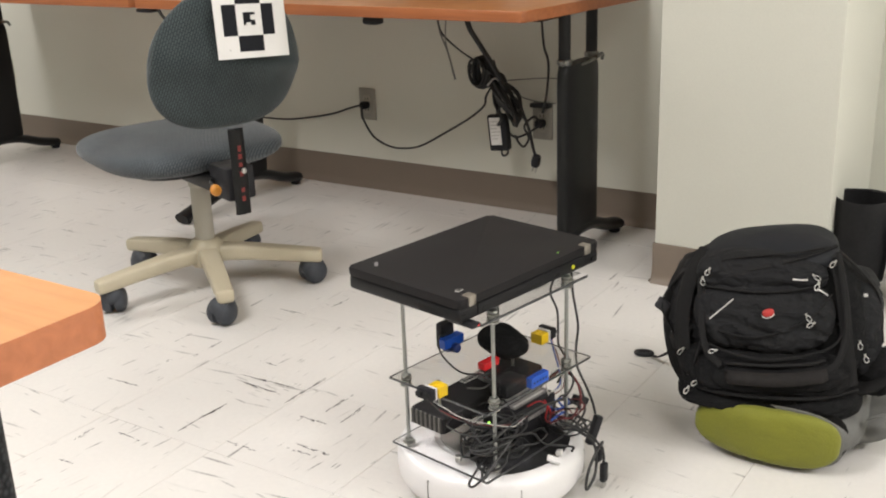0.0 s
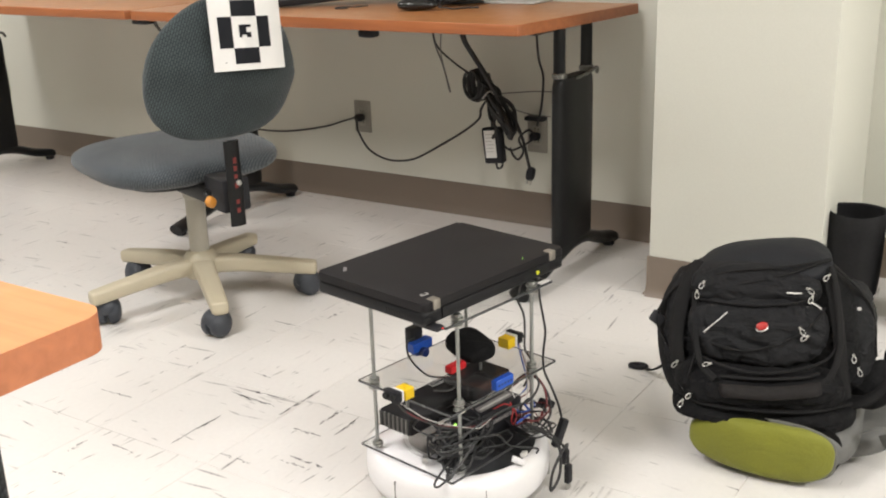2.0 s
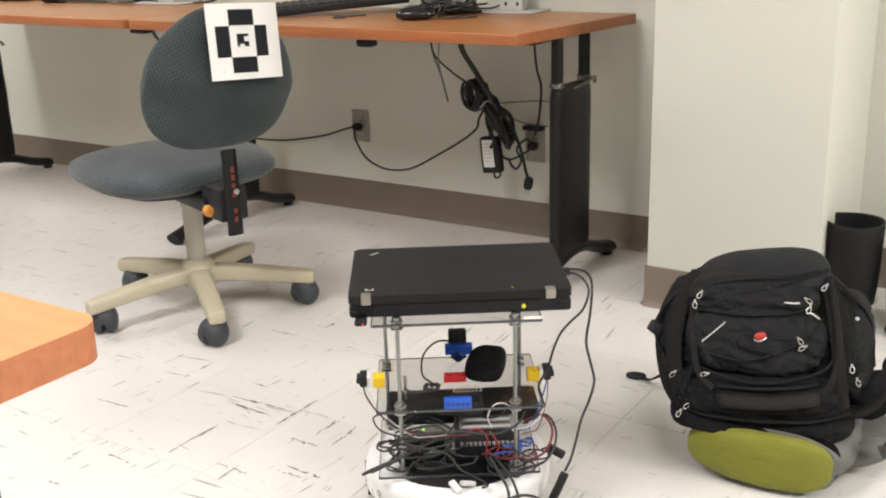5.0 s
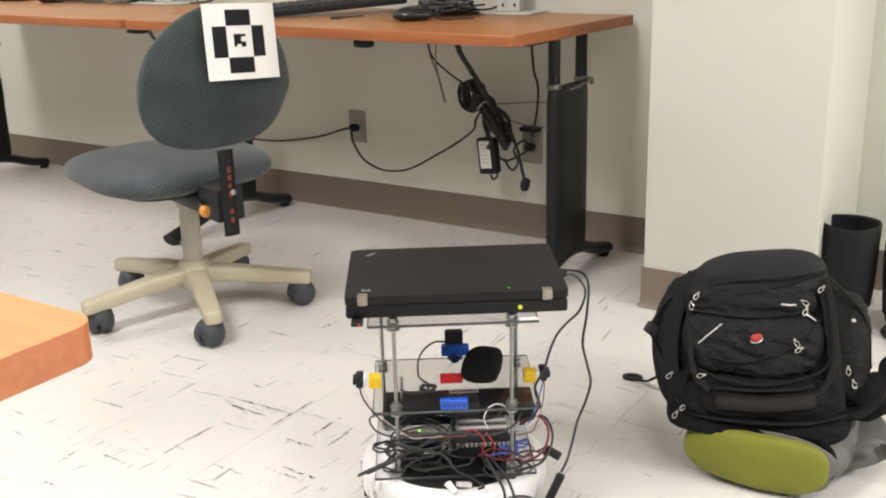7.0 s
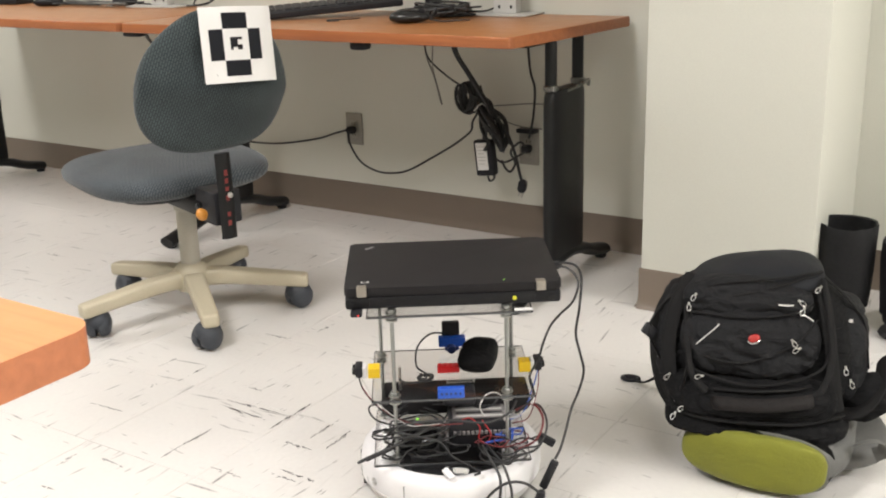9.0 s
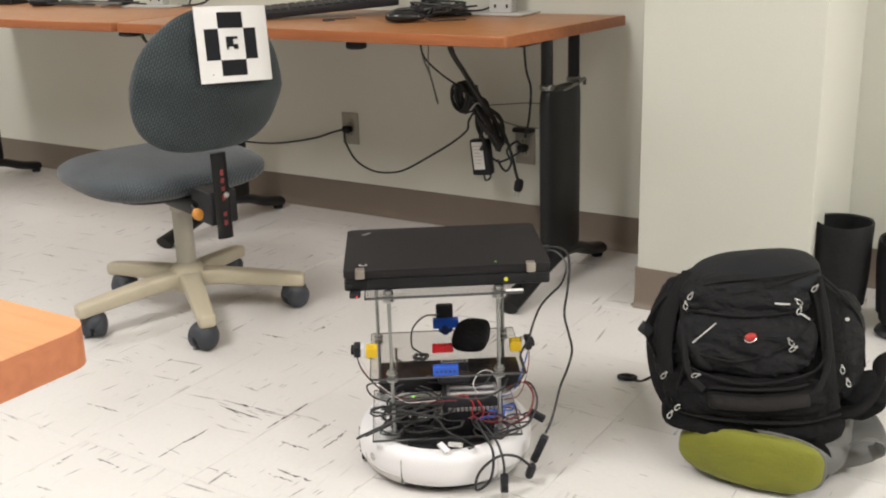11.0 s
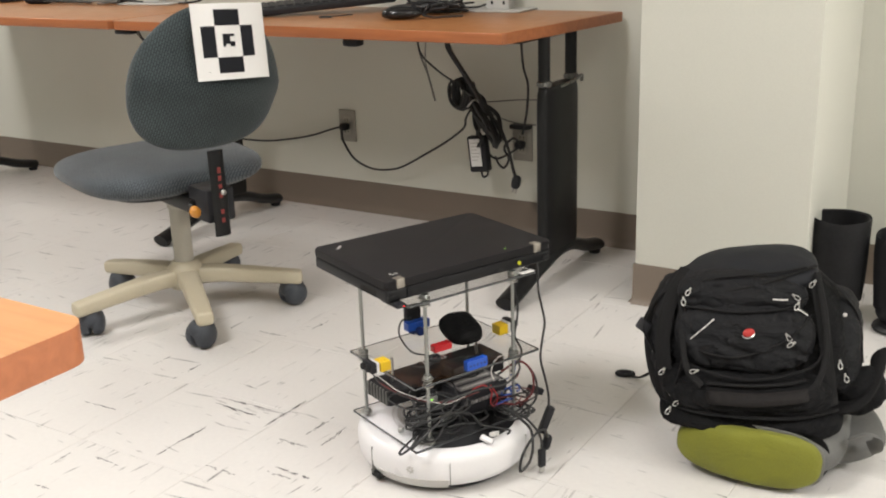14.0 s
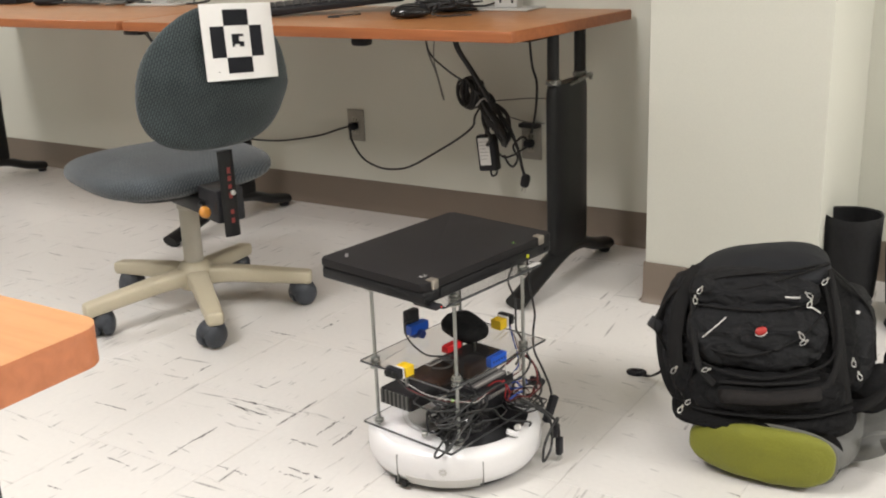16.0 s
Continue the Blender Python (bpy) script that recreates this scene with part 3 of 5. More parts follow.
# ---- swivel chairs ----
def swivel_chair(m, seat_cloth, back_cloth, label, marks=True):
    c = thing("swivel_chair", m, label, "chair")
    R = 0.30
    hub = part("hub", lathe(B(), [(0, 0.07), (0.042, 0.07), (0.05, 0.085), (0.05, 0.12), (0.036, 0.14), (0.03, 0.145), (0, 0.145)], 28), M["beige"], c)
    part("column", lathe(B(), [(0.0, 0.135), (0.026, 0.135), (0.026, 0.29), (0.030, 0.295), (0.030, 0.335), (0, 0.335)], 28), M["column"], c, "grey-beige gas column")
    for k in range(5):
        a = radians(35.3 - 71.66 + 72 * k)
        arm = part("arm", tube(B(), [(0.03, 0, 0.103), (0.10, 0, 0.102), (0.2, 0, 0.092), (R + 0.004, 0, 0.080)], 0.0255, 24, 5, 0.82, taper=(1.1, 0.86), square=4.5), M["beige"], c, "beige base arm", Matrix.Rotation(a, 4, "Z"))
        part("tip", pillow(B(), 0.012, 0.0215, 0.0175, 4, 4, 24, 10, m=pose(R + 0.002, 0, 0.080)), M["beige"], arm)
        cs = part("castor", rod(B(), 0.007, 0.04, 0.075, 10, m=pose(0, 0, 0)), M["castor"], c, "black twin-wheel castor", Matrix.Rotation(a, 4, "Z") @ pose(R - 0.025, 0, 0) @ pose(0, 0, 0, 0, 0, 40 + 67 * k))
        for s in (-1, 1):
            part("wheel", lathe(B(), [(0, -0.012), (0.026, -0.012), (0.033, -0.008), (0.0335, 0.004), (0.031, 0.010), (0.025, 0.0155), (0.014, 0.019), (0, 0.02)], 28, pose(0.012, s * 0.0145, 0.0335, -90 * s)), M["castor"], cs)
        part("hood", pillow(B(), 0.035, 0.031, 0.026, 2.2, 2.2, 28, 14, m=pose(0.010, 0, 0.0475)), M["castor"], cs)
    # seat
    def dish(v):
        x, y, z = v
        drop = 0.02 * max(0, y / 0.24) ** 3
        return x, y, z - drop - (0.012 * (1 - (x / 0.25) ** 2) * (1 - (y / 0.25) ** 2) if z > 0 else 0)
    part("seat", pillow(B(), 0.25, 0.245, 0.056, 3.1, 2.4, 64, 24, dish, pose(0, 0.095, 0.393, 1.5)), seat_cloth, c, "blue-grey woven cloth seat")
    part("seat_shell", pillow(B(), 0.17, 0.165, 0.016, 3.2, 3, 48, 10, m=pose(0, 0.08, 0.345)), M["black_plastic"], c)
    part("mechanism", box(B(), -0.05, 0.05, -0.2, 0.1, 0.315, 0.358, 0.008), M["black_metal"], c)
    bar = part("back_bar", tube(B(), [(-0.016, -0.275, 0.275), (-0.016, -0.275, 0.35), (-0.016, -0.274, 0.42), (-0.016, -0.272, 0.488)], 0.021, 12, 6, 0.42, (0, -1, 0)), M["black_metal"], c, "black upright back bar")
    part("bar_block", box(B(), -0.045, 0.032, -0.262, -0.16, 0.305, 0.39, 0.008), M["black_plastic"], c)
    part("bolt", lathe(B(), [(0, 0.0), (0.007, 0), (0.007, 0.004), (0.004, 0.007), (0, 0.007)], 12, pose(-0.010, -0.284, 0.385, 90)), M["steel"], bar)
    kn = part("lever", tube(B(), [(-0.02, -0.15, 0.345), (-0.06, -0.2, 0.35), (-0.066, -0.232, 0.341)], 0.005, 8), M["black_metal"], c)
    part("knob", pillow(B(), 0.018, 0.009, 0.014, 2.4, 2.4, 18, 10, m=pose(-0.068, -0.24, 0.338, 0, 35, 20)), M["orange"], kn, "orange lever knob")
    # backrest
    def bend(v):
        x, y, z = v
        w = 1.0 - 0.40 * max(0, (z + 0.02) / 0.19) ** 1.8 - 0.02 * max(0, -z / 0.17) ** 3
        ridge = (0.014 * math.exp(-((z + 0.012 + 0.12 * x) / 0.035) ** 2) - 0.02 * math.exp(-((z - 0.065) / 0.05) ** 2 - ((x - 0.02) / 0.1) ** 2)) * (1 if y < 0 else 0)
        return x * w + 0.06 * z, y + 0.9 * x * x - 0.10 * z - ridge + 0.25 * (z + 0.02) ** 2, z
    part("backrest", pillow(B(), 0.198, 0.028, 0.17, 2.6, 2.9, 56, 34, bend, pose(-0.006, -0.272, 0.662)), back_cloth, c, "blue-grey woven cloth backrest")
    if marks:
        z = 0.448
        for w in (0.017, 0.014, 0.012, 0.016, 0.0, 0.013, 0.015):
            if w:
                part("print", box(B(), -0.0205, -0.0115, -0.2845, -0.2832, z - w * 0.85, z, 0.0005, 1), M["red_print"], bar, "faded red printed mark")
            z -= 0.021
    return c


CH = pose(0.252, -1.043, 0, 0, 0, 71.66)
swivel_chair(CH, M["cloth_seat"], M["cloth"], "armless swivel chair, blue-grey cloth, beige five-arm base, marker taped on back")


# the printed marker on the chair back
def marker():
    t = thing("paper_marker", CH @ pose(0.031, -0.322, 0.7465, -8, 3, 2), "white paper sheet with black square fiducial pattern, taped up", "marker")
    W, Hh, n = 0.0965, 0.087, 12
    bm = B()
    rows = []
    curl = lambda x, z: 0.006 * (x / W) ** 2 + 0.004 * max(0, x / W) ** 2 + 0.0016 * math.sin(x * 70)
    for j in range(n + 1):
        rows.append([bm.verts.new((-W + 2 * W * i / n, curl(-W + 2 * W * i / n, 0), -Hh + 2 * Hh * j / n)) for i in range(n + 1)])
    for a, b in zip(rows, rows[1:]):
        for i in range(n):
            bm.faces.new((a[i], a[i + 1], b[i + 1], b[i]))
    r = bmesh.ops.extrude_face_region(bm, geom=bm.faces[:])
    bmesh.ops.translate(bm, vec=(0, 0.0007, 0), verts=[v for v in r["geom"] if isinstance(v, bmesh.types.BMVert)])
    part("sheet", bm, M["paper"], t)
    u, w = 2 * W, 2 * Hh

    def cell(x0, x1, z0, z1):
        b = B()
        xs = [x0 + (x1 - x0) * i / 4 for i in range(5)]
        lo = [b.verts.new((x * u, curl(x * u, 0) - 0.0006, z0 * w)) for x in xs]
        hi = [b.verts.new((x * u, curl(x * u, 0) - 0.0006, z1 * w)) for x in xs]
        for i in range(4):
            b.faces.new((lo[i], lo[i + 1], hi[i + 1], hi[i]))
        r = bmesh.ops.extrude_face_region(b, geom=b.faces[:])
        bmesh.ops.translate(b, vec=(0, 0.0004, 0), verts=[v for v in r["geom"] if isinstance(v, bmesh.types.BMVert)])
        part("printed_patch", b, M["ink"], t)

    cell(-0.214, 0.132, 0.21, 0.42)
    cell(-0.214, 0.132, -0.414, -0.206)
    cell(-0.394, -0.217, -0.203, 0.207)
    cell(0.135, 0.302, -0.203, 0.207)
    cell(-0.34, -0.328, -0.395, -0.383)
    # centre glyph from small squares
    s = 0.0335
    for j, row in enumerate(("XXXXX", "XXX..", "XXX..", "XXXXX", "X..XX")):
        for i, ch in enumerate(row):
            if ch == "X":
                cell((i - 2.5) * s - 0.045, (i - 1.5) * s - 0.0444, (1.5 - j) * s + 0.015, (2.5 - j) * s + 0.0156)


marker()


# ---- wall outlets ----
def outlet(x, z, plug, label):
    t = thing("wall_outlet", pose(x, 0, z), label, "outlet", "wall outlets")
    part("cover_plate", box(B(), -0.036, 0.036, -0.006, -0.0003, -0.057, 0.057, 0.003), M["plate_steel"], t, "grey metal cover plate")
    for s in (-1, 1):
        sock = part("socket", pillow(B(), 0.0165, 0.0022, 0.0135, 3, 4, 24, 8, m=pose(0, -0.007, s * 0.0195)), M["socket"], t)
        for dx in (-0.006, 0.006):
            part("slot", box(B(), dx - 0.0012, dx + 0.0012, -0.0096, -0.0088, s * 0.0195 - 0.003, s * 0.0195 + 0.005, 0), M["hole"], sock)
    part("screw", rod(B(), 0.003, 0, 0.002, 10, 0.0005, pose(0, -0.006, 0, 90)), M["steel"], t)
    if plug:
        p = part("plug", pillow(B(), 0.016, 0.017, 0.013, 3.5, 3.5, 20, 8, m=pose(0.002, -0.026, 0.0)), M["black_plastic"], t, "black moulded plug")
    return t


outlet(0.036, 0.309, True, "grey metal wall outlet with black plug inserted")
outlet(0.739, 0.303, True, "grey metal wall outlet with black plug and adapter")
outlet(-2.03, 0.311, True, "grey metal wall outlet with dark plugs near the far desk leg")


def cable(pts, r, material, label, name="cable"):
    t = thing(name, pose(0, 0, 0), label, "cable")
    part("cord", tube(B(), pts, r, 8, 8), material, t)
    return t


K = M["black_rubber"]
cable([(0.035, -0.035, 0.312), (-0.03, -0.03, 0.293), (-0.112, -0.02, 0.266), (-0.221, -0.02, 0.243), (-0.332, -0.03, 0.229), (-0.46, -0.05, 0.232), (-0.6, -0.12, 0.26)], 0.0035, K, "black power cord along the wall from the plug")
cable([(0.037, -0.04, 0.309), (0.05, -0.058, 0.29), (0.058, -0.06, 0.262), (0.099, -0.06, 0.207), (0.17, -0.06, 0.179), (0.242, -0.06, 0.18), (0.314, -0.07, 0.201), (0.42, -0.08, 0.258), (0.52, -0.1, 0.315), (0.59, -0.12, 0.365), (0.605, -0.13, 0.40), (0.635, -0.13, 0.44), (0.66, -0.13, 0.45)], 0.0036, K, "black cord drooping between outlet and cable bundle")
cable([(0.587, -0.2, 0.698), (0.587, -0.2, 0.632), (0.625, -0.19, 0.565), (0.66, -0.17, 0.498), (0.68, -0.15, 0.44)], 0.008, K, "thick black bundled cables hanging from the desk")
cable([(0.597, -0.21, 0.698), (0.6, -0.21, 0.63), (0.635, -0.2, 0.56), (0.67, -0.18, 0.49), (0.69, -0.16, 0.43)], 0.005, K, "black cable hanging from the desk")
cable([(0.757, -0.04, 0.698), (0.757, -0.04, 0.619), (0.764, -0.04, 0.55), (0.779, -0.04, 0.498), (0.773, -0.04, 0.409), (0.755, -0.035, 0.34)], 0.004, K, "black cord running down to the outlet")
cable([(0.51, -0.25, 0.698), (0.516, -0.25, 0.619), (0.544, -0.25, 0.551), (0.568, -0.25, 0.469)], 0.003, M["grey_cable"], "thin grey cable hanging from the desk")
cable([(0.51, -0.255, 0.698), (0.52, -0.25, 0.615), (0.575, -0.24, 0.561), (0.612, -0.2, 0.52)], 0.003, K, "thin black cable hanging to the bundle")
cable([(0.547, -0.25, 0.698), (0.537, -0.25, 0.6), (0.548, -0.25, 0.54), (0.563, -0.25, 0.478)], 0.002, M["grey_cable"], "thin dark cable end hanging free")
cable([(0.66, -0.12, 0.45), (0.70, -0.05, 0.446), (0.76, -0.03, 0.45), (0.85, -0.03, 0.452), (0.92, -0.03, 0.455)], 0.002, M["grey_cable"], "thin grey wire towards the desk leg")
cable([(0.64, -0.12, 0.45), (0.68, -0.07, 0.40), (0.73, -0.04, 0.377), (0.80, -0.03, 0.372)], 0.002, M["grey_cable"], "thin grey wire towards the outlet")
cable([(0.66, -0.13, 0.43), (0.686, -0.12, 0.41), (0.715, -0.12, 0.385), (0.734, -0.12, 0.349), (0.754, -0.12, 0.296), (0.765, -0.12, 0.25), (0.772, -0.12, 0.226)], 0.005, K, "black cord ending in a hanging plug")
cable([(0.674, -0.07, 0.268), (0.684, -0.06, 0.239), (0.702, -0.06, 0.232), (0.718, -0.06, 0.262), (0.708, -0.07, 0.30), (0.735, -0.06, 0.33), (0.745, -0.04, 0.315)], 0.0038, K, "black looped cord at the outlet")
cable([(0.66, -0.11, 0.30), (0.68, -0.09, 0.268), (0.70, -0.07, 0.268), (0.735, -0.05, 0.29), (0.745, -0.035, 0.30)], 0.0036, K, "black cord from adapter to outlet")

bar = thing("plug_adapter", pose(0.745, -0.02, 0.362), "thin dark plug adapter bar above the outlet", "adapter")
part("body", box(B(), -0.036, 0.03, -0.018, 0.019, -0.008, 0.006, 0.003, 2), M["black_plastic"], bar)
for k, x in enumerate((-0.80, -0.785, -0.772)):
    cable([(x, -0.2, 0.698), (x + 0.012, -0.19, 0.64 - 0.01 * k), (x + 0.045, -0.15, 0.56), (x + 0.10, -0.08, 0.44), (x + 0.13, -0.04, 0.30)], 0.0028, M["grey_cable"] if k == 1 else K, "thin dark cable hanging behind the chair from the desk")

# the coil of cords
coil = thing("cable_coil", pose(0.585, -0.15, 0.478), "coiled black power cords tied with a strap", "cable")
random.seed(4)
for k in range(15):
    a0, rx, rz = random.uniform(0, 6), random.uniform(0.02, 0.034), random.uniform(0.035, 0.05)
    sh = (random.uniform(-0.008, 0.012), random.uniform(-0.02, 0.02), random.uniform(-0.008, 0.008))
    part("loop", tube(B(), [(sh[0] + rx * math.cos(a0 + t) + 0.012 * t / 6, sh[1] + 0.004 * t, sh[2] + rz * math.sin(a0 + t)) for t in [i * 0.5 for i in range(13)]], 0.0045, 8, 3), K, coil)
bun = thing("cable_bundle", pose(0.66, -0.13, 0.41), "tangled bundle of black cords tied under the desk", "cable")
for k in range(12):
    p0 = Vector((random.uniform(-0.045, 0.0), random.uniform(-0.025, 0.025), random.uniform(0.03, 0.08)))
    p1 = Vector((random.uniform(0.0, 0.06), random.uniform(-0.025, 0.025), random.uniform(-0.07, -0.01)))
    mid = (p0 + p1) / 2 + Vector((random.uniform(-0.02, 0.02), random.uniform(-0.03, 0.02), random.uniform(-0.03, 0.03)))
    part("loop", tube(B(), [p0, mid, p1, p1 + Vector((random.uniform(-0.02, 0.02), 0.01, -0.03))], random.uniform(0.004, 0.007), 8, 6), K, bun)
part("strap", tube(B(), [(-0.03, -0.03, 0.03), (0.0, -0.035, 0.055), (0.025, -0.03, 0.035)], 0.006, 8, 6, 0.4), M["grey_plastic"], bun)

ada = thing("power_adapter", pose(0.645, -0.12, 0.285, 0, -6, 4), "black power adapter with white label hanging by its cord", "power adapter")
part("case", box(B(), -0.033, 0.033, -0.016, 0.016, -0.058, 0.058, 0.007, 3), M["black_plastic"], ada)
lab = part("label", box(B(), -0.024, 0.014, -0.0172, -0.0163, -0.038, 0.05, 0.0002, 1), M["paper"], ada, "white printed label")
for k in range(6):
    part("print", box(B(), -0.02, 0.01 - 0.004 * (k % 3), -0.0178, -0.0173, 0.036 - k * 0.011, 0.0385 - k * 0.011, 0), M["grey_plastic"], lab)
part("cord", tube(B(), [(0.0, 0, 0.056), (0.004, 0.0, 0.085), (0.012, 0, 0.12)], 0.005, 8), K, ada)
part("cord", tube(B(), [(0.0, 0, -0.056), (0.006, -0.004, -0.075), (0.02, 0, -0.07), (0.024, 0, -0.05)], 0.0035, 8), K, ada)
plg = thing("power_plug", pose(0.776, -0.12, 0.205, 0, 12), "black three-pin power plug hanging from its cord", "plug")
part("body", pillow(B(), 0.014, 0.013, 0.022, 3, 3, 18, 10), M["black_plastic"], plg)
for d in (-0.006, 0.006):
    part("pin", box(B(), d - 0.001, d + 0.001, -0.003, 0.003, -0.037, -0.02, 0), M["steel"], plg)

# ---- things on the desks ----
kb = thing("keyboard", pose(0.171, -0.261, DZ + 0.0135, 0, -3.5, 42), "black computer keyboard lying on the desk", "keyboard")
part("body", box(B(), -0.22, 0.22, -0.075, 0.075, 0.001, 0.024, 0.006, 3, pose(0, 0, 0.0045, 3)), M["black_plastic"], kb)
for r in range(5):
    for c in range(15):
        part("key", box(B(), -0.205 + c * 0.0275, -0.181 + c * 0.0275, -0.062 + r * 0.025, -0.041 + r * 0.025, 0.023, 0.031, 0.002, 1, pose(0, 0, 0.002, 3)), M["black_plastic"], kb)
ms = thing("computer_mouse", pose(0.556, -0.392, DZ, 0, 0, -60), "glossy black computer mouse on the desk", "mouse")
part("body", pillow(B(), 0.034, 0.06, 0.02, 2.4, 2.2, 32, 16, lambda v: (v[0], v[1], v[2] * (1.1 if v[2] > 0 else 0.75) * (1 - 2.0 * v[1] * abs(v[1]) * 20)), pose(0, 0, 0.0155)), M["gloss"], ms)
part("wheel", rod(B(), 0.009, -0.003, 0.003, 16, 0.001, pose(0, 0.035, 0.034, 0, 90)), M["black_plastic"], ms)
cable([(0.33, -0.33, DZ + 0.004), (0.31, -0.37, DZ + 0.004), (0.275, -0.41, DZ + 0.004), (0.29, -0.435, DZ + 0.004), (0.32, -0.42, DZ + 0.004)], 0.0022, K, "thin black cable lying on the desk")
cable([(0.61, -0.37, DZ + 0.01), (0.64, -0.35, DZ + 0.004), (0.67, -0.325, DZ + 0.004), (0.705, -0.30, DZ + 0.004)], 0.0025, K, "thin black mouse cable on the desk")
random.seed(9)
heap = thing("desk_cables", pose(0.56, -0.24, DZ), "tangled black cables lying on the desk", "cable")
for k in range(12):
    pts = [(random.uniform(-0.1, 0.1), random.uniform(-0.05, 0.1), random.uniform(0.004, 0.045)) for _ in range(5)]
    part("cord", tube(B(), pts, random.uniform(0.0025, 0.004), 7, 6), K, heap)
cable([(0.6, -0.2, DZ + 0.02), (0.64, -0.1, DZ + 0.012), (0.66, -0.03, DZ + 0.03), (0.69, 0, DZ + 0.05)], 0.003, K, "black cable rising behind the desk")
mo = thing("monitor", pose(0.46, -0.12, DZ, 0, 0, 20), "black computer monitor on a black neck", "monitor")
part("foot", pillow(B(), 0.12, 0.09, 0.008, 3, 4, 32, 8, m=pose(0, 0.02, 0.0085)), M["black_plastic"], mo)
part("neck", box(B(), -0.025, 0.025, 0.0, 0.03, 0.012, 0.2, 0.004), M["black_plastic"], mo)
part("screen", box(B(), -0.25, 0.25, -0.02, 0.02, 0.16, 0.48, 0.006), M["black_plastic"], mo)
def monitor_stand(m, label, wide):
    st = thing("monitor_stand", m, label, "stand")
    part("foot", box(B(), -wide, wide, -0.065, 0.065, 0.0005, 0.006, 0.002), M["grey_plastic"], st)
    part("upright", box(B(), -0.04, 0.038, -0.01, 0.03, 0.006, 0.26, 0.004), M["label"], st, "pale grey upright with slots")
    for x in (-0.022, 0.018):
        part("slot", box(B(), x, x + 0.007, -0.0115, -0.0095, 0.02, 0.03, 0), M["hole"], st)


monitor_stand(pose(0.705, -0.085, DZ, 0, 0, 2), "silver-grey metal monitor stand on the desk", 0.10)
# far desk
m2 = thing("computer_mouse", pose(-1.345, -0.165, DZ, 0, 0, -60), "black computer mouse on the far desk", "mouse")
part("body", pillow(B(), 0.034, 0.06, 0.02, 2.4, 2.2, 28, 12, m=pose(0, 0, 0.0165)), M["black_plastic"], m2)
m3 = thing("desk_phone_base", pose(-1.66, -0.12, DZ, 0, 0, 10), "low black plastic device on the far desk", "device")
part("body", box(B(), -0.09, 0.09, -0.05, 0.05, 0.0005, 0.03, 0.006), M["black_plastic"], m3)
random.seed(12)
h2 = thing("desk_cables", pose(-1.12, -0.13, DZ), "grey and black cables lying on the far desk", "cable")
for k in range(7):
    pts = [(random.uniform(-0.25, 0.3), random.uniform(-0.06, 0.08), random.uniform(0.004, 0.02)) for _ in range(4)]
    part("cord", tube(B(), pts, 0.003, 7, 6), M["grey_cable"] if k % 2 else K, h2)
monitor_stand(pose(-0.79, -0.085, DZ, 0, 0, 6), "silver-grey metal monitor stand on the far desk", 0.12)
dock = thing("card_reader", pose(-1.0, -0.075, DZ, 0, 0, 15), "small black plastic device on the far desk", "device")
part("body", pillow(B(), 0.045, 0.035, 0.016, 4, 3, 28, 10, m=pose(0, 0, 0.0165)), M["black_plastic"], dock)
cable([(-0.72, -0.05, DZ + 0.004), (-0.66, -0.07, DZ + 0.004), (-0.6, -0.03, DZ + 0.01), (-0.62, 0, DZ + 0.03), (-0.66, -0.02, DZ + 0.03), (-0.64, -0.06, DZ + 0.006), (-0.57, -0.04, DZ + 0.02), (-0.56, -0.01, DZ + 0.05)], 0.003, K, "black cable looped on the far desk")


# ---- lime pouch, backpack, boots ----
def pouch():
    t = thing("lunch_bag", pose(1.838, -1.066, 0, 0, 0, 3), "lime green and grey soft pouch under the backpack", "bag")
    part("body", wrinkle(wrinkle(pillow(B(), 0.152, 0.175, 0.056, 3.6, 2.6, 96, 32, lambda v: (v[0] * (1 + 0.10 * v[1]), v[1], v[2] * (1 - 0.6 * max(0, v[1]))), pose(-0.003, 0.005, 0.0565)), 0.006, 12), 0.002, 40), M["grey_cloth"], t, "grey cloth body")
    part("front_panel", wrinkle(wrinkle(pillow(B(), 0.130, 0.022, 0.052, 3.0, 2.8, 72, 24, lambda v: (v[0], v[1] - 0.016 * (1 - (v[0] / 0.13) ** 2), v[2] * (1 + 0.6 * v[0])), pose(-0.008, -0.150, 0.060)), 0.004, 10), 0.0018, 40), M["lime"], t, "lime green front panel")
    for y, k, m in ((-0.150, 1.02, "grey_cable"), (-0.125, 1.045, "webbing")):
        part("piping", pillow(B(), 0.130 * k, 0.0022, 0.0535 * k, 3.0, 3.0, 72, 16, lambda v: (v[0], v[1], v[2] * (1 + 0.6 * v[0])), pose(-0.006, y, 0.060)), M[m], t)
    part("end_flap", wrinkle(wrinkle(pillow(B(), 0.066, 0.075, 0.024, 4.5, 3.0, 64, 32, lambda v: (v[0], v[1] * (1 - 2.5 * max(0, v[0])), v[2] * (1 - 8 * max(0, v[0]))), pose(0.138, 0.02, 0.052, 8, -20, 22)), 0.006, 13), 0.003, 34), M["grey_cloth"], t, "crumpled grey cloth end")
    part("webbing_loop", tube(B(), [(0.155, -0.07, 0.085), (0.175, -0.078, 0.1), (0.197, -0.07, 0.098), (0.2, -0.055, 0.075), (0.185, -0.05, 0.062)], 0.013, 10, 6, 0.15), M["grey_cloth"], t, "grey webbing loop")


pouch()


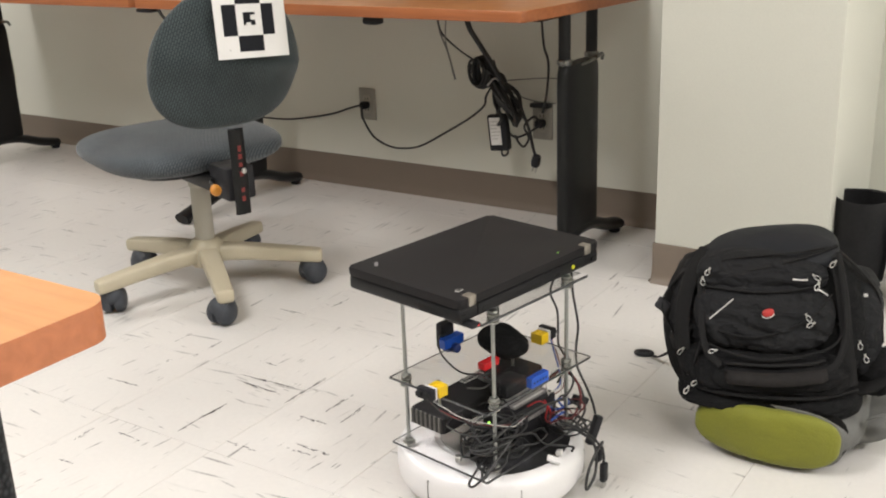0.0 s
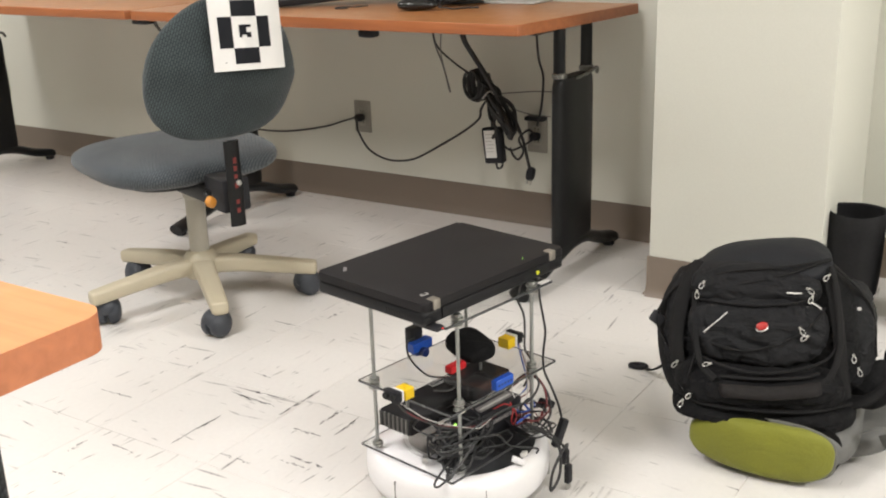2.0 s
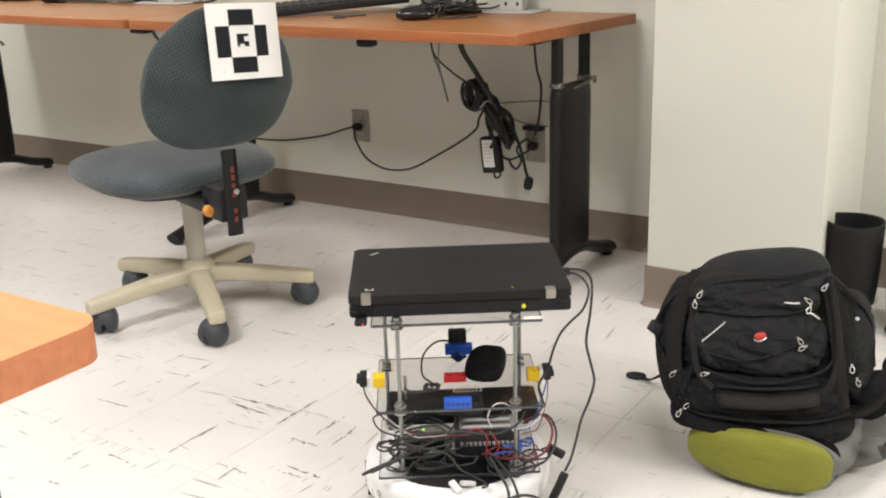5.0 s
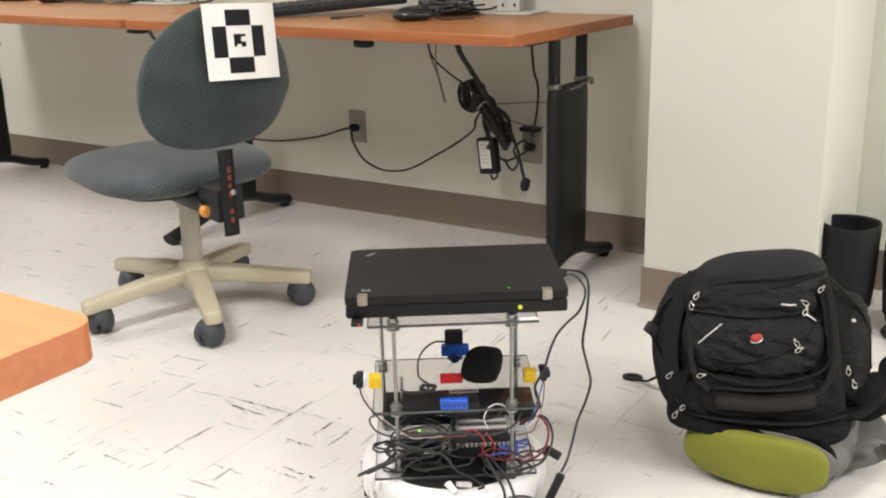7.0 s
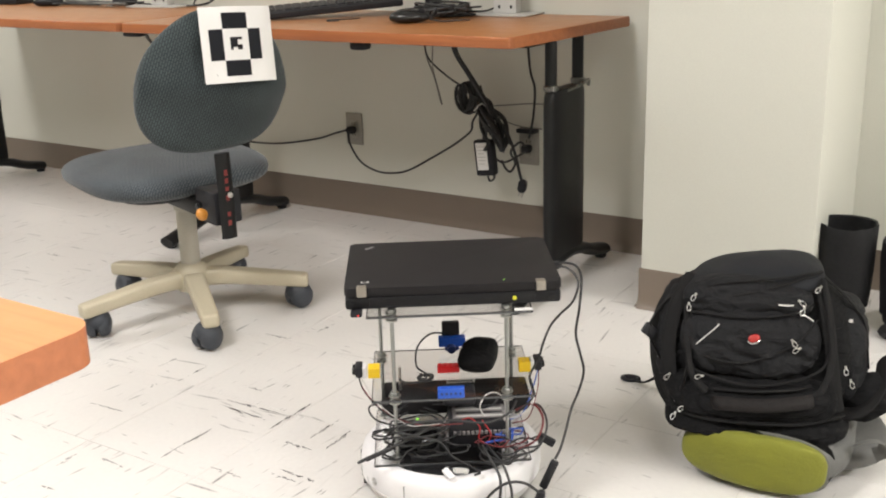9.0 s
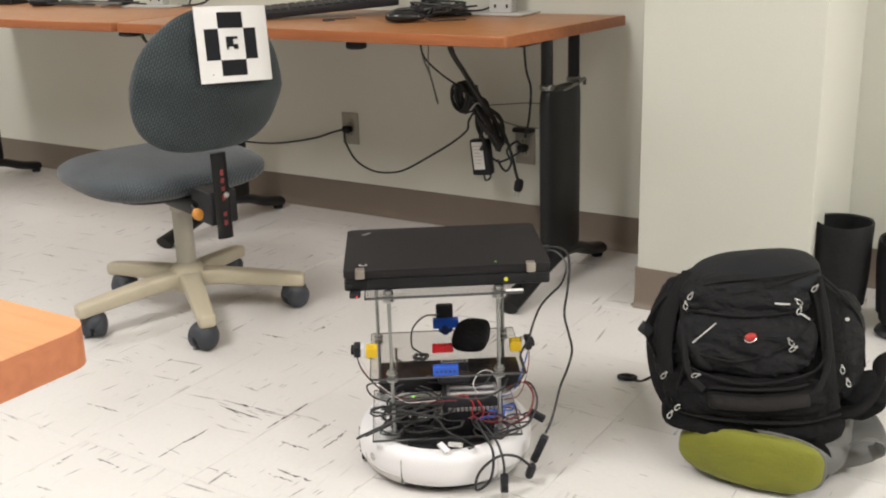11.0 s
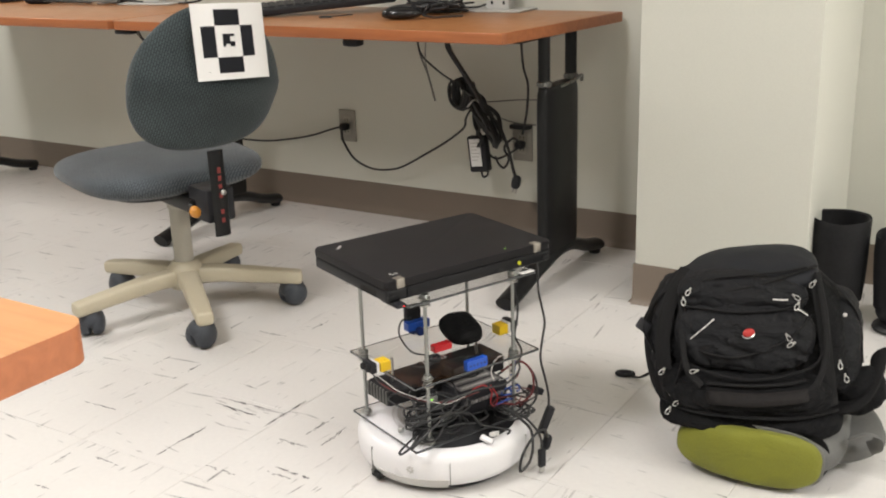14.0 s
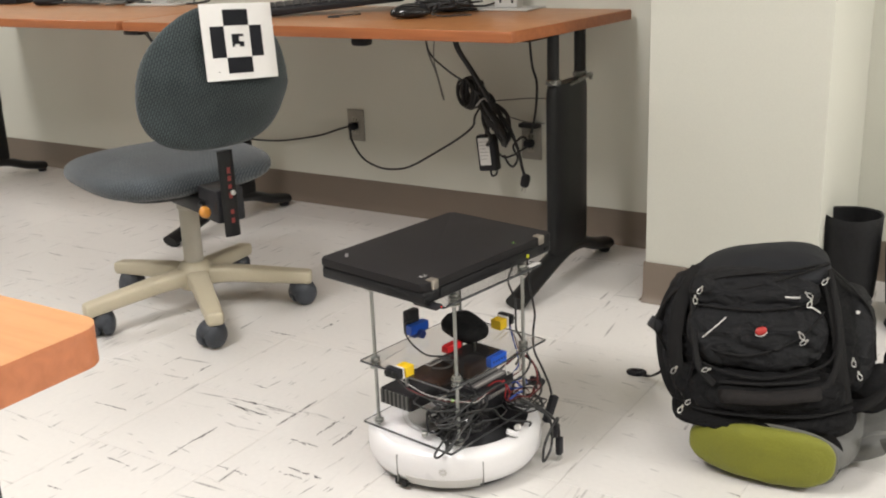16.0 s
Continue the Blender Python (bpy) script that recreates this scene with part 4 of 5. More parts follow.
def backpack():
    t = thing("backpack", pose(1.80, -1.015, 0.235, 0, 0, 17), "bulging black nylon backpack with silver zipper pulls", "backpack")
    LEAN = 0.5

    def piece(name, bm, material, label=""):
        for v in bm.verts:
            v.co.y += LEAN * v.co.z
        return part(name, bm, material, t, label)

    def folds(bm, a, s, seed):
        """Cloth creases: broad sags, then narrow slanting folds."""
        wrinkle(bm, a, 11, seed)
        for v in bm.verts:
            k = noise.noise(Vector((v.co.x * 12 + seed, v.co.y * 10, v.co.z * 55 + v.co.x * 18)))
            f = noise.noise(v.co * 75 + Vector((seed, 0, 3)))
            g = 1 - min(1, abs(noise.noise(Vector((v.co.x * 26 + v.co.z * 14, v.co.z * 22 - v.co.x * 9, seed)))) * 5)
            v.co += Vector((v.co.x * 0.1, v.co.y, 0)).normalized() * (s * (1 - abs(k) * 2) * 0.6 + s * 0.3 * f - s * 0.55 * g)
        return bm

    def taper(v):
        x, y, z = v
        k = 1 + 0.06 * max(0, -z / 0.14) - 0.20 * max(0, z / 0.14) ** 2
        return x * k, y * (1 - 0.12 * max(0, z / 0.14)), z
    piece("main_body", folds(pillow(B(), 0.175, 0.122, 0.128, 3.2, 2.7, 128, 72, taper, pose(-0.022, 0.0, -0.014)), 0.01, 0.0102, 1), M["nylon"])
    piece("top_panel", folds(pillow(B(), 0.126, 0.092, 0.040, 2.7, 2.1, 96, 32, m=pose(-0.032, -0.042, 0.098, 0, -8)), 0.003, 0.002, 2), M["mesh_cloth"], "dark grey padded top panel")
    piece("upper_pocket", folds(pillow(B(), 0.118, 0.042, 0.036, 3.0, 2.4, 96, 36, m=pose(-0.045, -0.108, 0.085)), 0.005, 0.0068, 4), M["nylon_smooth"])
    piece("front_pocket", folds(pillow(B(), 0.125, 0.045, 0.06, 3.0, 2.4, 112, 48, m=pose(-0.04, -0.118, 0.018)), 0.00625, 0.0085, 6), M["nylon_smooth"], "smooth black front pocket")
    piece("lower_pocket", folds(pillow(B(), 0.150, 0.055, 0.045, 3.2, 2.5, 112, 36, m=pose(-0.03, -0.105, -0.075)), 0.00625, 0.0085, 8), M["nylon"])
    piece("bottom_panel", folds(pillow(B(), 0.165, 0.12, 0.032, 3.6, 2.8, 112, 24, m=pose(-0.022, -0.03, -0.124)), 0.006, 0.006, 9), M["nylon"])
    piece("side_pocket", folds(pillow(B(), 0.045, 0.085, 0.088, 2.6, 2.4, 64, 36, m=pose(0.132, 0.0, -0.025)), 0.00625, 0.0085, 10), M["nylon_smooth"])
    piece("side_pocket", folds(pillow(B(), 0.04, 0.085, 0.095, 2.6, 2.4, 64, 36, m=pose(-0.170, -0.01, -0.02)), 0.00625, 0.0085, 12), M["nylon_smooth"])
    # zips and seams
    for pts, r in (([(-0.148, -0.128, 0.094), (-0.10, -0.14, 0.112), (-0.044, -0.142, 0.121), (0.02, -0.135, 0.128), (0.067, -0.11, 0.131)], 0.004),
                   ([(-0.15, -0.14, 0.064), (-0.09, -0.155, 0.064), (-0.032, -0.16, 0.066), (0.038, -0.15, 0.074), (0.07, -0.13, 0.085)], 0.004),
                   ([(-0.137, -0.15, 0.0), (-0.09, -0.165, -0.006), (-0.039, -0.168, -0.004), (0.03, -0.163, 0.022), (0.06, -0.155, 0.045), (0.077, -0.14, 0.062)], 0.0036),
                   ([(-0.146, -0.148, -0.026), (-0.09, -0.165, -0.036), (-0.027, -0.17, -0.04), (0.04, -0.163, -0.03), (0.09, -0.145, -0.012), (0.105, -0.12, 0.03)], 0.0042)):
        piece("zip", tube(B(), pts, r * 0.75, 8, 6, 0.6), M["webbing"])
    piece("carry_handle", tube(B(), [(-0.10, -0.155, -0.078), (-0.085, -0.178, -0.07), (-0.012, -0.184, -0.066), (0.06, -0.176, -0.058), (0.078, -0.152, -0.06)], 0.0105, 12, 6, 0.5, (0, -1, 0.2)), M["handle"], "padded black grab handle")
    piece("handle_base", folds(pillow(B(), 0.115, 0.03, 0.026, 3.6, 2.6, 96, 24, m=pose(-0.012, -0.142, -0.07, 0, -4)), 0.003, 0.003, 17), M["nylon"], "stitched panel behind the grab handle")
    # raised seams: the crown flap's hem, the panel's two welts and the base band
    for pts, r in (([(-0.158, -0.112, 0.075), (-0.12, -0.137, 0.086), (-0.06, -0.146, 0.098), (0.0, -0.14, 0.112), (0.05, -0.12, 0.124), (0.085, -0.09, 0.128)], 0.0045),
                   ([(-0.155, -0.125, 0.07), (-0.150, -0.150, 0.02), (-0.138, -0.164, -0.03), (-0.11, -0.172, -0.055)], 0.006),
                   ([(0.088, -0.10, 0.12), (0.100, -0.135, 0.06), (0.104, -0.146, 0.0), (0.09, -0.158, -0.04), (0.072, -0.165, -0.055)], 0.006),
                   ([(-0.185, -0.09, -0.108), (-0.13, -0.145, -0.106), (-0.04, -0.16, -0.104), (0.06, -0.155, -0.10), (0.13, -0.115, -0.096)], 0.004),
                   ([(-0.10, -0.166, -0.052), (-0.03, -0.174, -0.048), (0.04, -0.170, -0.042), (0.07, -0.162, -0.036)], 0.0035)):
        piece("welt", tube(B(), pts, r, 8, 6, 0.7), M["webbing"])
    # straps
    for nm, pts, r in (("shoulder_strap", [(-0.13, 0.02, 0.09), (-0.18, -0.02, 0.07), (-0.208, -0.05, 0.03), (-0.214, -0.05, -0.03), (-0.198, -0.06, -0.09), (-0.17, -0.08, -0.12)], 0.015),
                       ("shoulder_strap", [(-0.15, -0.05, 0.10), (-0.175, -0.085, 0.06), (-0.186, -0.10, 0.0), (-0.178, -0.11, -0.06), (-0.16, -0.11, -0.11)], 0.017),
                       ("compression_strap", [(-0.15, -0.12, 0.085), (-0.142, -0.148, 0.02), (-0.15, -0.15, -0.04), (-0.165, -0.13, -0.09)], 0.008),
                       ("compression_strap", [(0.085, -0.095, 0.11), (0.098, -0.125, 0.05), (0.108, -0.125, -0.02), (0.12, -0.115, -0.09)], 0.012),
                       ("side_strap", [(0.09, -0.05, 0.11), (0.135, -0.05, 0.075), (0.168, -0.04, 0.03), (0.176, -0.05, -0.04)], 0.007),
                       ("waist_strap", [(0.10, -0.06, -0.118), (0.15, -0.07, -0.108), (0.180, -0.065, -0.09), (0.200, -0.05, -0.06), (0.208, -0.02, -0.035)], 0.026)):
        piece(nm, tube(B(), pts, r, 10, 6, 0.32), M["webbing"])
    piece("hip_pad", folds(pillow(B(), 0.046, 0.028, 0.034, 3.2, 2.6, 56, 28, m=pose(0.176, -0.045, -0.088, 0, -32, -15)), 0.005, 0.005, 15), M["nylon"], "padded black hip belt wing")
    piece("side_strap", tube(B(), [(-0.15, -0.06, 0.075), (-0.19, -0.06, 0.06), (-0.216, -0.065, 0.03), (-0.226, -0.07, 0.0), (-0.206, -0.07, -0.035), (-0.185, -0.07, -0.07)], 0.008, 10, 6, 0.3), M["webbing"])
    piece("buckle", box(B(), -0.014, 0.014, -0.004, 0.004, -0.010, 0.010, 0.003, 2, pose(-0.225, -0.072, 0.004, 0, 35, 20)), M["black_plastic"], "black plastic strap buckle")
    bd = piece("badge", pillow(B(), 0.0105, 0.0035, 0.0065, 2.6, 2.4, 24, 8, m=pose(-0.032, -0.171, 0.036, 0, -14)), M["badge"], "small red oval badge")
    rim = B()
    tube(rim, [(-0.032 + 0.0108 * math.cos(a), -0.1725, 0.035 + 0.007 * math.sin(a) + 0.2 * 0.0108 * math.cos(a)) for a in [3.3 + 0.35 * i for i in range(9)]], 0.0009, 6, 3)
    for v in rim.verts:
        v.co.y += LEAN * v.co.z
    part("badge_rim", rim, M["steel"], bd)
    piece("piping", tube(B(), [(-0.135, -0.156, 0.014), (-0.115, -0.162, 0.033), (-0.094, -0.163, 0.052)], 0.0012, 6), M["label"], "pale reflective piping")
    piece("piping", tube(B(), [(0.008, -0.155, 0.088), (0.022, -0.153, 0.087), (0.034, -0.15, 0.087)], 0.0014, 6), M["label"])
    piece("piping", tube(B(), [(0.052, -0.146, 0.072), (0.062, -0.142, 0.066), (0.07, -0.138, 0.06)], 0.0014, 6), M["label"])
    piece("piping", tube(B(), [(-0.206, -0.062, 0.0), (-0.208, -0.062, -0.028), (-0.203, -0.066, -0.05)], 0.0015, 6), M["label"], "pale reflective piping")

    def pull(x, y, z, turn, size=1.0):
        p = part("zip_pull", tube(B(), [(0.0036 * size * math.cos(a), 0, -0.007 * size + 0.0058 * size * math.sin(a)) for a in [0.5 * i for i in range(13)]], 0.0010, 6, 3), M["steel"], t, "silver zipper pull", pose(x, y + LEAN * z - 0.006, z, -20, turn, 0))
        part("slider", box(B(), -0.002, 0.002, -0.0015, 0.0015, -0.002, 0.004, 0.0006, 1), M["steel"], p)
    for a in ((-0.140, -0.142, 0.094, 30), (-0.151, -0.142, 0.078, -5), (0.044, -0.156, 0.098, -60), (0.052, -0.154, 0.085, 20), (0.034, -0.165, 0.036, -40), (0.046, -0.164, 0.024, 60),
              (0.130, -0.115, -0.018, -8), (0.140, -0.112, -0.04, -20), (-0.180, -0.118, -0.05, 40), (-0.150, -0.140, -0.092, 45), (-0.165, -0.132, -0.108, 30), (0.081, -0.12, 0.112, 40), (-0.12, -0.168, -0.03, 80)):
        pull(*a)
    piece("emblem", pillow(B(), 0.004, 0.0015, 0.003, 2.5, 2.5, 16, 6, m=pose(0.14, -0.080, 0.046)), M["grey_plastic"])
    piece("hook", tube(B(), [(-0.172, -0.126, -0.066), (-0.171, -0.13, -0.082), (-0.162, -0.138, -0.088), (-0.138, -0.152, -0.076)], 0.0012, 6), M["steel"])
    part("strap_end", tube(B(), [(-0.185, 0.05, -0.09), (-0.21, 0.10, -0.16), (-0.245, 0.17, -0.215), (-0.265, 0.20, -0.2285)], 0.008, 8, 6, 0.25), M["webbing"], t)
    part("buckle", tube(B(), [(-0.283 + 0.018 * math.cos(a), 0.215 + 0.010 * math.sin(a), -0.2295) for a in [0.5 * i for i in range(13)]], 0.0052, 8, 3), M["black_plastic"], t, "black plastic buckle")


backpack()


def boot(m, label):
    t = thing("boot", m, label, "boot", "boots by the column")
    bm = B()
    n, prof = 40, [(0.058, 0.06), (0.062, 0.10), (0.066, 0.15), (0.0685, 0.20), (0.069, 0.245), (0.067, 0.25), (0.062, 0.247), (0.061, 0.20), (0.058, 0.14), (0, 0.13)]
    lathe(bm, prof, n)
    for v in bm.verts:
        if v.co.z > 0.2:
            v.co.z += 0.002 * math.cos(2 * math.atan2(v.co.y, v.co.x) + 0.6)
    wrinkle(bm, 0.004, 14)
    part("shaft", bm, M["boot"], t, "open black boot shaft")
    part("foot", wrinkle(pillow(B(), 0.052, 0.135, 0.055, 2.6, 2.5, 40, 18, lambda v: (v[0], v[1], v[2] * (1 - 1.6 * max(0, v[1]))), pose(0, 0.075, 0.062)), 0.003, 20), M["boot"], t)
    part("sole", pillow(B(), 0.055, 0.14, 0.011, 2.8, 5, 40, 8, m=pose(0, 0.075, 0.0115)), M["black_rubber"], t)


boot(pose(1.800, -0.345, 0, 0, 0, 15) @ Matrix.Diagonal((1.03, 1.03, 1.11, 1)), "tall black boot standing open beside the column")
boot(pose(1.950, -0.33, 0, 0, 0, -35) @ Matrix.Diagonal((1.05, 1, 0.97, 1)), "black boot standing next to the other one")


# ---- the robot ----
robot = thing("mobile_robot", pose(1.43, -1.51, 0, 0, 0, 80), "white round robot base carrying clear plates, cables and a laptop", "robot")
bm = lathe(B(), [(0, 0.014), (0.150, 0.014), (0.160, 0.02), (0.1665, 0.032), (0.168, 0.045), (0.1675, 0.064), (0.164, 0.075), (0.158, 0.0815), (0.150, 0.0855)], 96)
rim = [e for e in bm.edges if e.is_boundary]
BAY = [(0.143 * math.cos(radians(a)), 0.143 * math.sin(radians(a))) for a in range(-131, -48, 6)] + [(0.094, -0.035), (0.08, -0.022), (-0.08, -0.022), (-0.094, -0.035)]
lip = [bm.verts.new((x, y, 0.0865)) for x, y in BAY]
hole = [bm.edges.new((p, q)) for p, q in zip(lip, lip[1:] + lip[:1])]
bmesh.ops.triangle_fill(bm, use_beauty=True, use_dissolve=False, edges=rim + hole)
base = part("base", bm, M["white_plastic"], robot, "white round plastic base shell")
bm = B()
ring_hi = [bm.verts.new((x, y, 0.0864)) for x, y in BAY]
ring_lo = [bm.verts.new((x * 0.93, y * 0.93 - 0.004, 0.036)) for x, y in BAY]
for i in range(len(BAY)):
    j = (i + 1) % len(BAY)
    bm.faces.new((ring_hi[i], ring_hi[j], ring_lo[j], ring_lo[i]))
bm.faces.new(ring_lo)
part("cargo_bay", bm, M["bay"], base, "open cargo bay, coloured dark for shade and black connectors inside")
part("underside", rod(B(), 0.145, 0.004, 0.0135, 48, 0.004), M["black_plastic"], base)


def arc_strip(r0, r1, z0, z1, a0, a1, n=24, inset=0.0):
    bm = B()
    ring = []
    for i in range(n + 1):
        a = radians(a0 + (a1 - a0) * i / n)
        c, s = math.cos(a), math.sin(a)
        ring.append([bm.verts.new((r * c, r * s, z)) for r, z in ((r0 - inset, z0), (r1 - inset, z0), (r1, z1), (r0, z1))])
    for p, q in zip(ring, ring[1:]):
        for i in range(4):
            j = (i + 1) % 4
            bm.faces.new((p[i], p[j], q[j], q[i]))
    bm.faces.new(ring[0])
    bm.faces.new(ring[-1][::-1])
    return bm


for a0, a1 in ((187, 237), (303, 353)):
    part("skirt_panel", arc_strip(0.154, 0.1687, 0.0135, 0.035, a0, a1, 24, 0.0125), M["skirt"], base, "grey lower skirt panel")
part("seam", arc_strip(0.16, 0.1683, 0.016, 0.07, 180.8, 181.5, 3), M["grey_cable"], base)
part("seam", arc_strip(0.16, 0.1684, 0.02, 0.068, 238, 238.4, 3), M["grey_cable"], base)
part("seam", arc_strip(0.16, 0.1684, 0.02, 0.068, 302, 302.3, 3), M["grey_plastic"], base)
part("wheel_gap", arc_strip(0.14, 0.1655, 0.008, 0.02, 178, 187, 6), M["hole"], base)
part("top_groove", arc_strip(0.098, 0.1, 0.0855, 0.0872, 20, 192, 30), M["grey_plastic"], base)
part("dust_lid", arc_strip(0.02, 0.09, 0.0865, 0.0895, 100, 190, 24), M["grey_plastic"], base, "pale grey lid")
for k in range(8):
    a = k * math.pi / 4
    az = radians(213)
    part("speaker_slot", box(B(), -0.0008, 0.0008, -0.001, 0.001, 0.003, 0.0075, 0, m=Matrix.Rotation(az, 4, "Z") @ pose(0.1685, 0, 0.052) @ Matrix.Rotation(a, 4, "X") @ pose(0, 0, 0)), M["grey_plastic"], base)
for s in (-1, 1):
    part("wheel", rod(B(), 0.032, -0.012, 0.012, 28, 0.004, pose(s * 0.125, 0, 0.032, 0, 90)), M["black_rubber"], base)
part("caster_wheel", rod(B(), 0.012, -0.008, 0.008, 18, 0.002, pose(0, 0.13, 0.012, 0, 90)), M["black_rubber"], base)

RODS = [(-0.0975, -0.095), (0.0985, -0.0955), (-0.1235, 0.082), (0.1235, 0.082)]
for nm, z, (x0, x1, y0, y1) in (("lower_plate", 0.0905, (-0.138, 0.138, -0.111, 0.108)), ("middle_plate", 0.215, (-0.137, 0.146, -0.113, 0.108)), ("upper_plate", 0.369, (-0.139, 0.142, -0.108, 0.12))):
    pl = part(nm, box(B(), x0, x1, y0, y1, z, z + 0.0045, 0.0006, 1), M["acrylic"], robot, "clear acrylic plate")
    pl.visible_shadow = False
    for a, b, c, d in ((x0 + 0.001, x1 - 0.001, y0 - 0.0011, y0 - 0.0002), (x0 + 0.001, x1 - 0.001, y1 + 0.0002, y1 + 0.0011), (x0 - 0.0011, x0 - 0.0002, y0, y1), (x1 + 0.0002, x1 + 0.0011, y0, y1)):
        part("cut_edge", box(B(), a, b, c, d, z + 0.0004, z + 0.0041, 0), M["acrylic_edge"], pl, "dark cut edge")


def nut(x, y, z, parent):
    part("washer", lathe(B(), [(0.0045, z), (0.0105, z), (0.0105, z + 0.0014), (0.0045, z + 0.0014), (0.0045, z)], 20, pose(x, y, 0)), M["steel"], parent)
    part("nut", lathe(B(), [(0, z + 0.0015), (0.0075, z + 0.0015), (0.0084, z + 0.0025), (0.0084, z + 0.0068), (0.0075, z + 0.0078), (0, z + 0.0078)], 6, pose(x, y, 0, 0, 0, 37 * x * 100)), M["rod_steel"], parent)


for x, y in RODS:
    bm = rod(B(), 0.0034, 0.087, 0.3815, 12, 0.0008, pose(x, y, 0))
    r = part("threaded_rod", bm, M["rod_steel"], robot, "zinc threaded rod")
    for z in (0.0955, 0.2200, 0.2065, 0.3738, 0.3608):
        nut(x, y, z, r)

# laptop on the upper plate
lap = part("laptop", box(B(), -0.1745, 0.1925, -0.090, 0.160, 0.3775, 0.4005, 0.005, 3), M["laptop_side"], robot, "closed black laptop", pose(0, -0.0015, 0.0047, 0.5))
part("lid", slab(B(), rounded(-0.1755, 0.1935, -0.0905, 0.162, 0.008, 5), 0.4015, 0.4165, 0.004, 3), M["laptop"], lap, "matt black lid")
part("rear_edge", box(B(), -0.133, 0.148, -0.0925, -0.0895, 0.381, 0.4002, 0.001, 2), M["laptop_side"], lap)
part("gap", box(B(), -0.172, 0.190, -0.088, 0.157, 0.4000, 0.4020, 0), M["hole"], lap)
for x in (-0.168, -0.118, 0.02, 0.07, 0.176):
    part("port", box(B(), x - 0.006, x + 0.006, -0.0932, -0.0922 if -0.133 < x < 0.148 else -0.0895, 0.3855, 0.3915, 0), M["hole"], lap)
for x in (-0.146, 0.158):
    part("hinge", box(B(), x - 0.0085, x + 0.0085, -0.0935, -0.076, 0.4005, 0.4182, 0.0025, 2), M["hinge"], lap, "silver hinge")
part("lid_mark", box(B(), -0.148, -0.134, -0.064, -0.056, 0.4164, 0.4170, 0.0003, 1), M["grey_plastic"], lap, "small square emblem")
part("emblem_field", box(B(), -0.1455, -0.1365, -0.0625, -0.0575, 0.4169, 0.4173, 0), M["laptop"], lap)
part("lid_mark", box(B(), -0.010, 0.010, -0.003, 0.003, 0, 0.0007, 0.0002, 1, pose(-0.138, 0.130, 0.4164, 0, 0, 45)), M["dim_label"], lap, "pale slanted emblem")
part("jack", rod(B(), 0.0038, 0, 0.003, 14, 0.0005, pose(0.113, -0.0922, 0.390, 90)), M["jack"], lap, "yellow socket")
part("status_light", box(B(), 0.095, 0.098, -0.074, -0.072, 0.4163, 0.4170, 0), M["green_led"], lap)
for k in range(9):
    part("vent_slot", box(B(), -0.1752, -0.1742, -0.055 + k * 0.006, -0.0525 + k * 0.006, 0.38, 0.392, 0), M["hole"], lap)
don = part("dongle", box(B(), -0.166, -0.146, -0.114, -0.060, 0.3745, 0.3825, 0.003, 2), M["black_plastic"], robot, "black wireless stick with red light")
part("status_light", box(B(), -0.1535, -0.1515, -0.1146, -0.1138, 0.3775, 0.3795, 0), M["red_led"], don)
part("tape", box(B(), 0.112, 0.143, -0.108, -0.096, 0.3738, 0.3746, 0.0003, 1), M["paper"], robot, "white tape strip")

# things on the middle plate
def studs(bm, xs, ys, z, r=0.0024):
    for x in xs:
        for y in ys:
            rod(bm, r, z - 0.0003, z + 0.0017, 10, 0, pose(x, y, 0))
    return bm


Z2 = 0.2197
part("red_brick", studs(box(B(), -0.02, 0.02, -0.008, 0.008, Z2, Z2 + 0.0125, 0.0006, 1), [-0.015 + 0.01 * i for i in range(4)], (-0.004, 0.004), Z2 + 0.0125), M["red"], robot, "red toy brick")
part("blue_brick", studs(box(B(), -0.023, 0.023, -0.1145, -0.1025, Z2 - 0.0002, Z2 + 0.018, 0.0006, 1), [-0.016 + 0.008 * i for i in range(5)], (-0.1085,), Z2 + 0.018), M["blue"], robot, "blue toy brick")
bb_ = bpy.data.objects["blue_brick"]
for i in range(5):
    part("pin_hole", rod(B(), 0.0024, 0, 0.0012, 12, 0, pose(-0.016 + 0.008 * i, -0.1141, Z2 + 0.0085, 90)), M["navy"], bb_)
cb = part("camera_mount", box(B(), -0.014, 0.037, 0.090, 0.108, Z2 + 0.010, Z2 + 0.028, 0.001, 1), M["blue"], robot, "blue brick camera mount")
part("upright", box(B(), -0.003, 0.025, 0.092, 0.11, Z2, Z2 + 0.012, 0.003, 2), M["navy"], cb)
part("webcam", box(B(), -0.007, 0.027, 0.104, 0.120, Z2 + 0.004, Z2 + 0.054, 0.004, 2), M["black_plastic"], cb, "small black webcam")
part("lens_barrel", rod(B(), 0.009, 0, 0.014, 18, 0.002, pose(0.01, 0.094, Z2 + 0.008, 90)), M["navy"], cb)
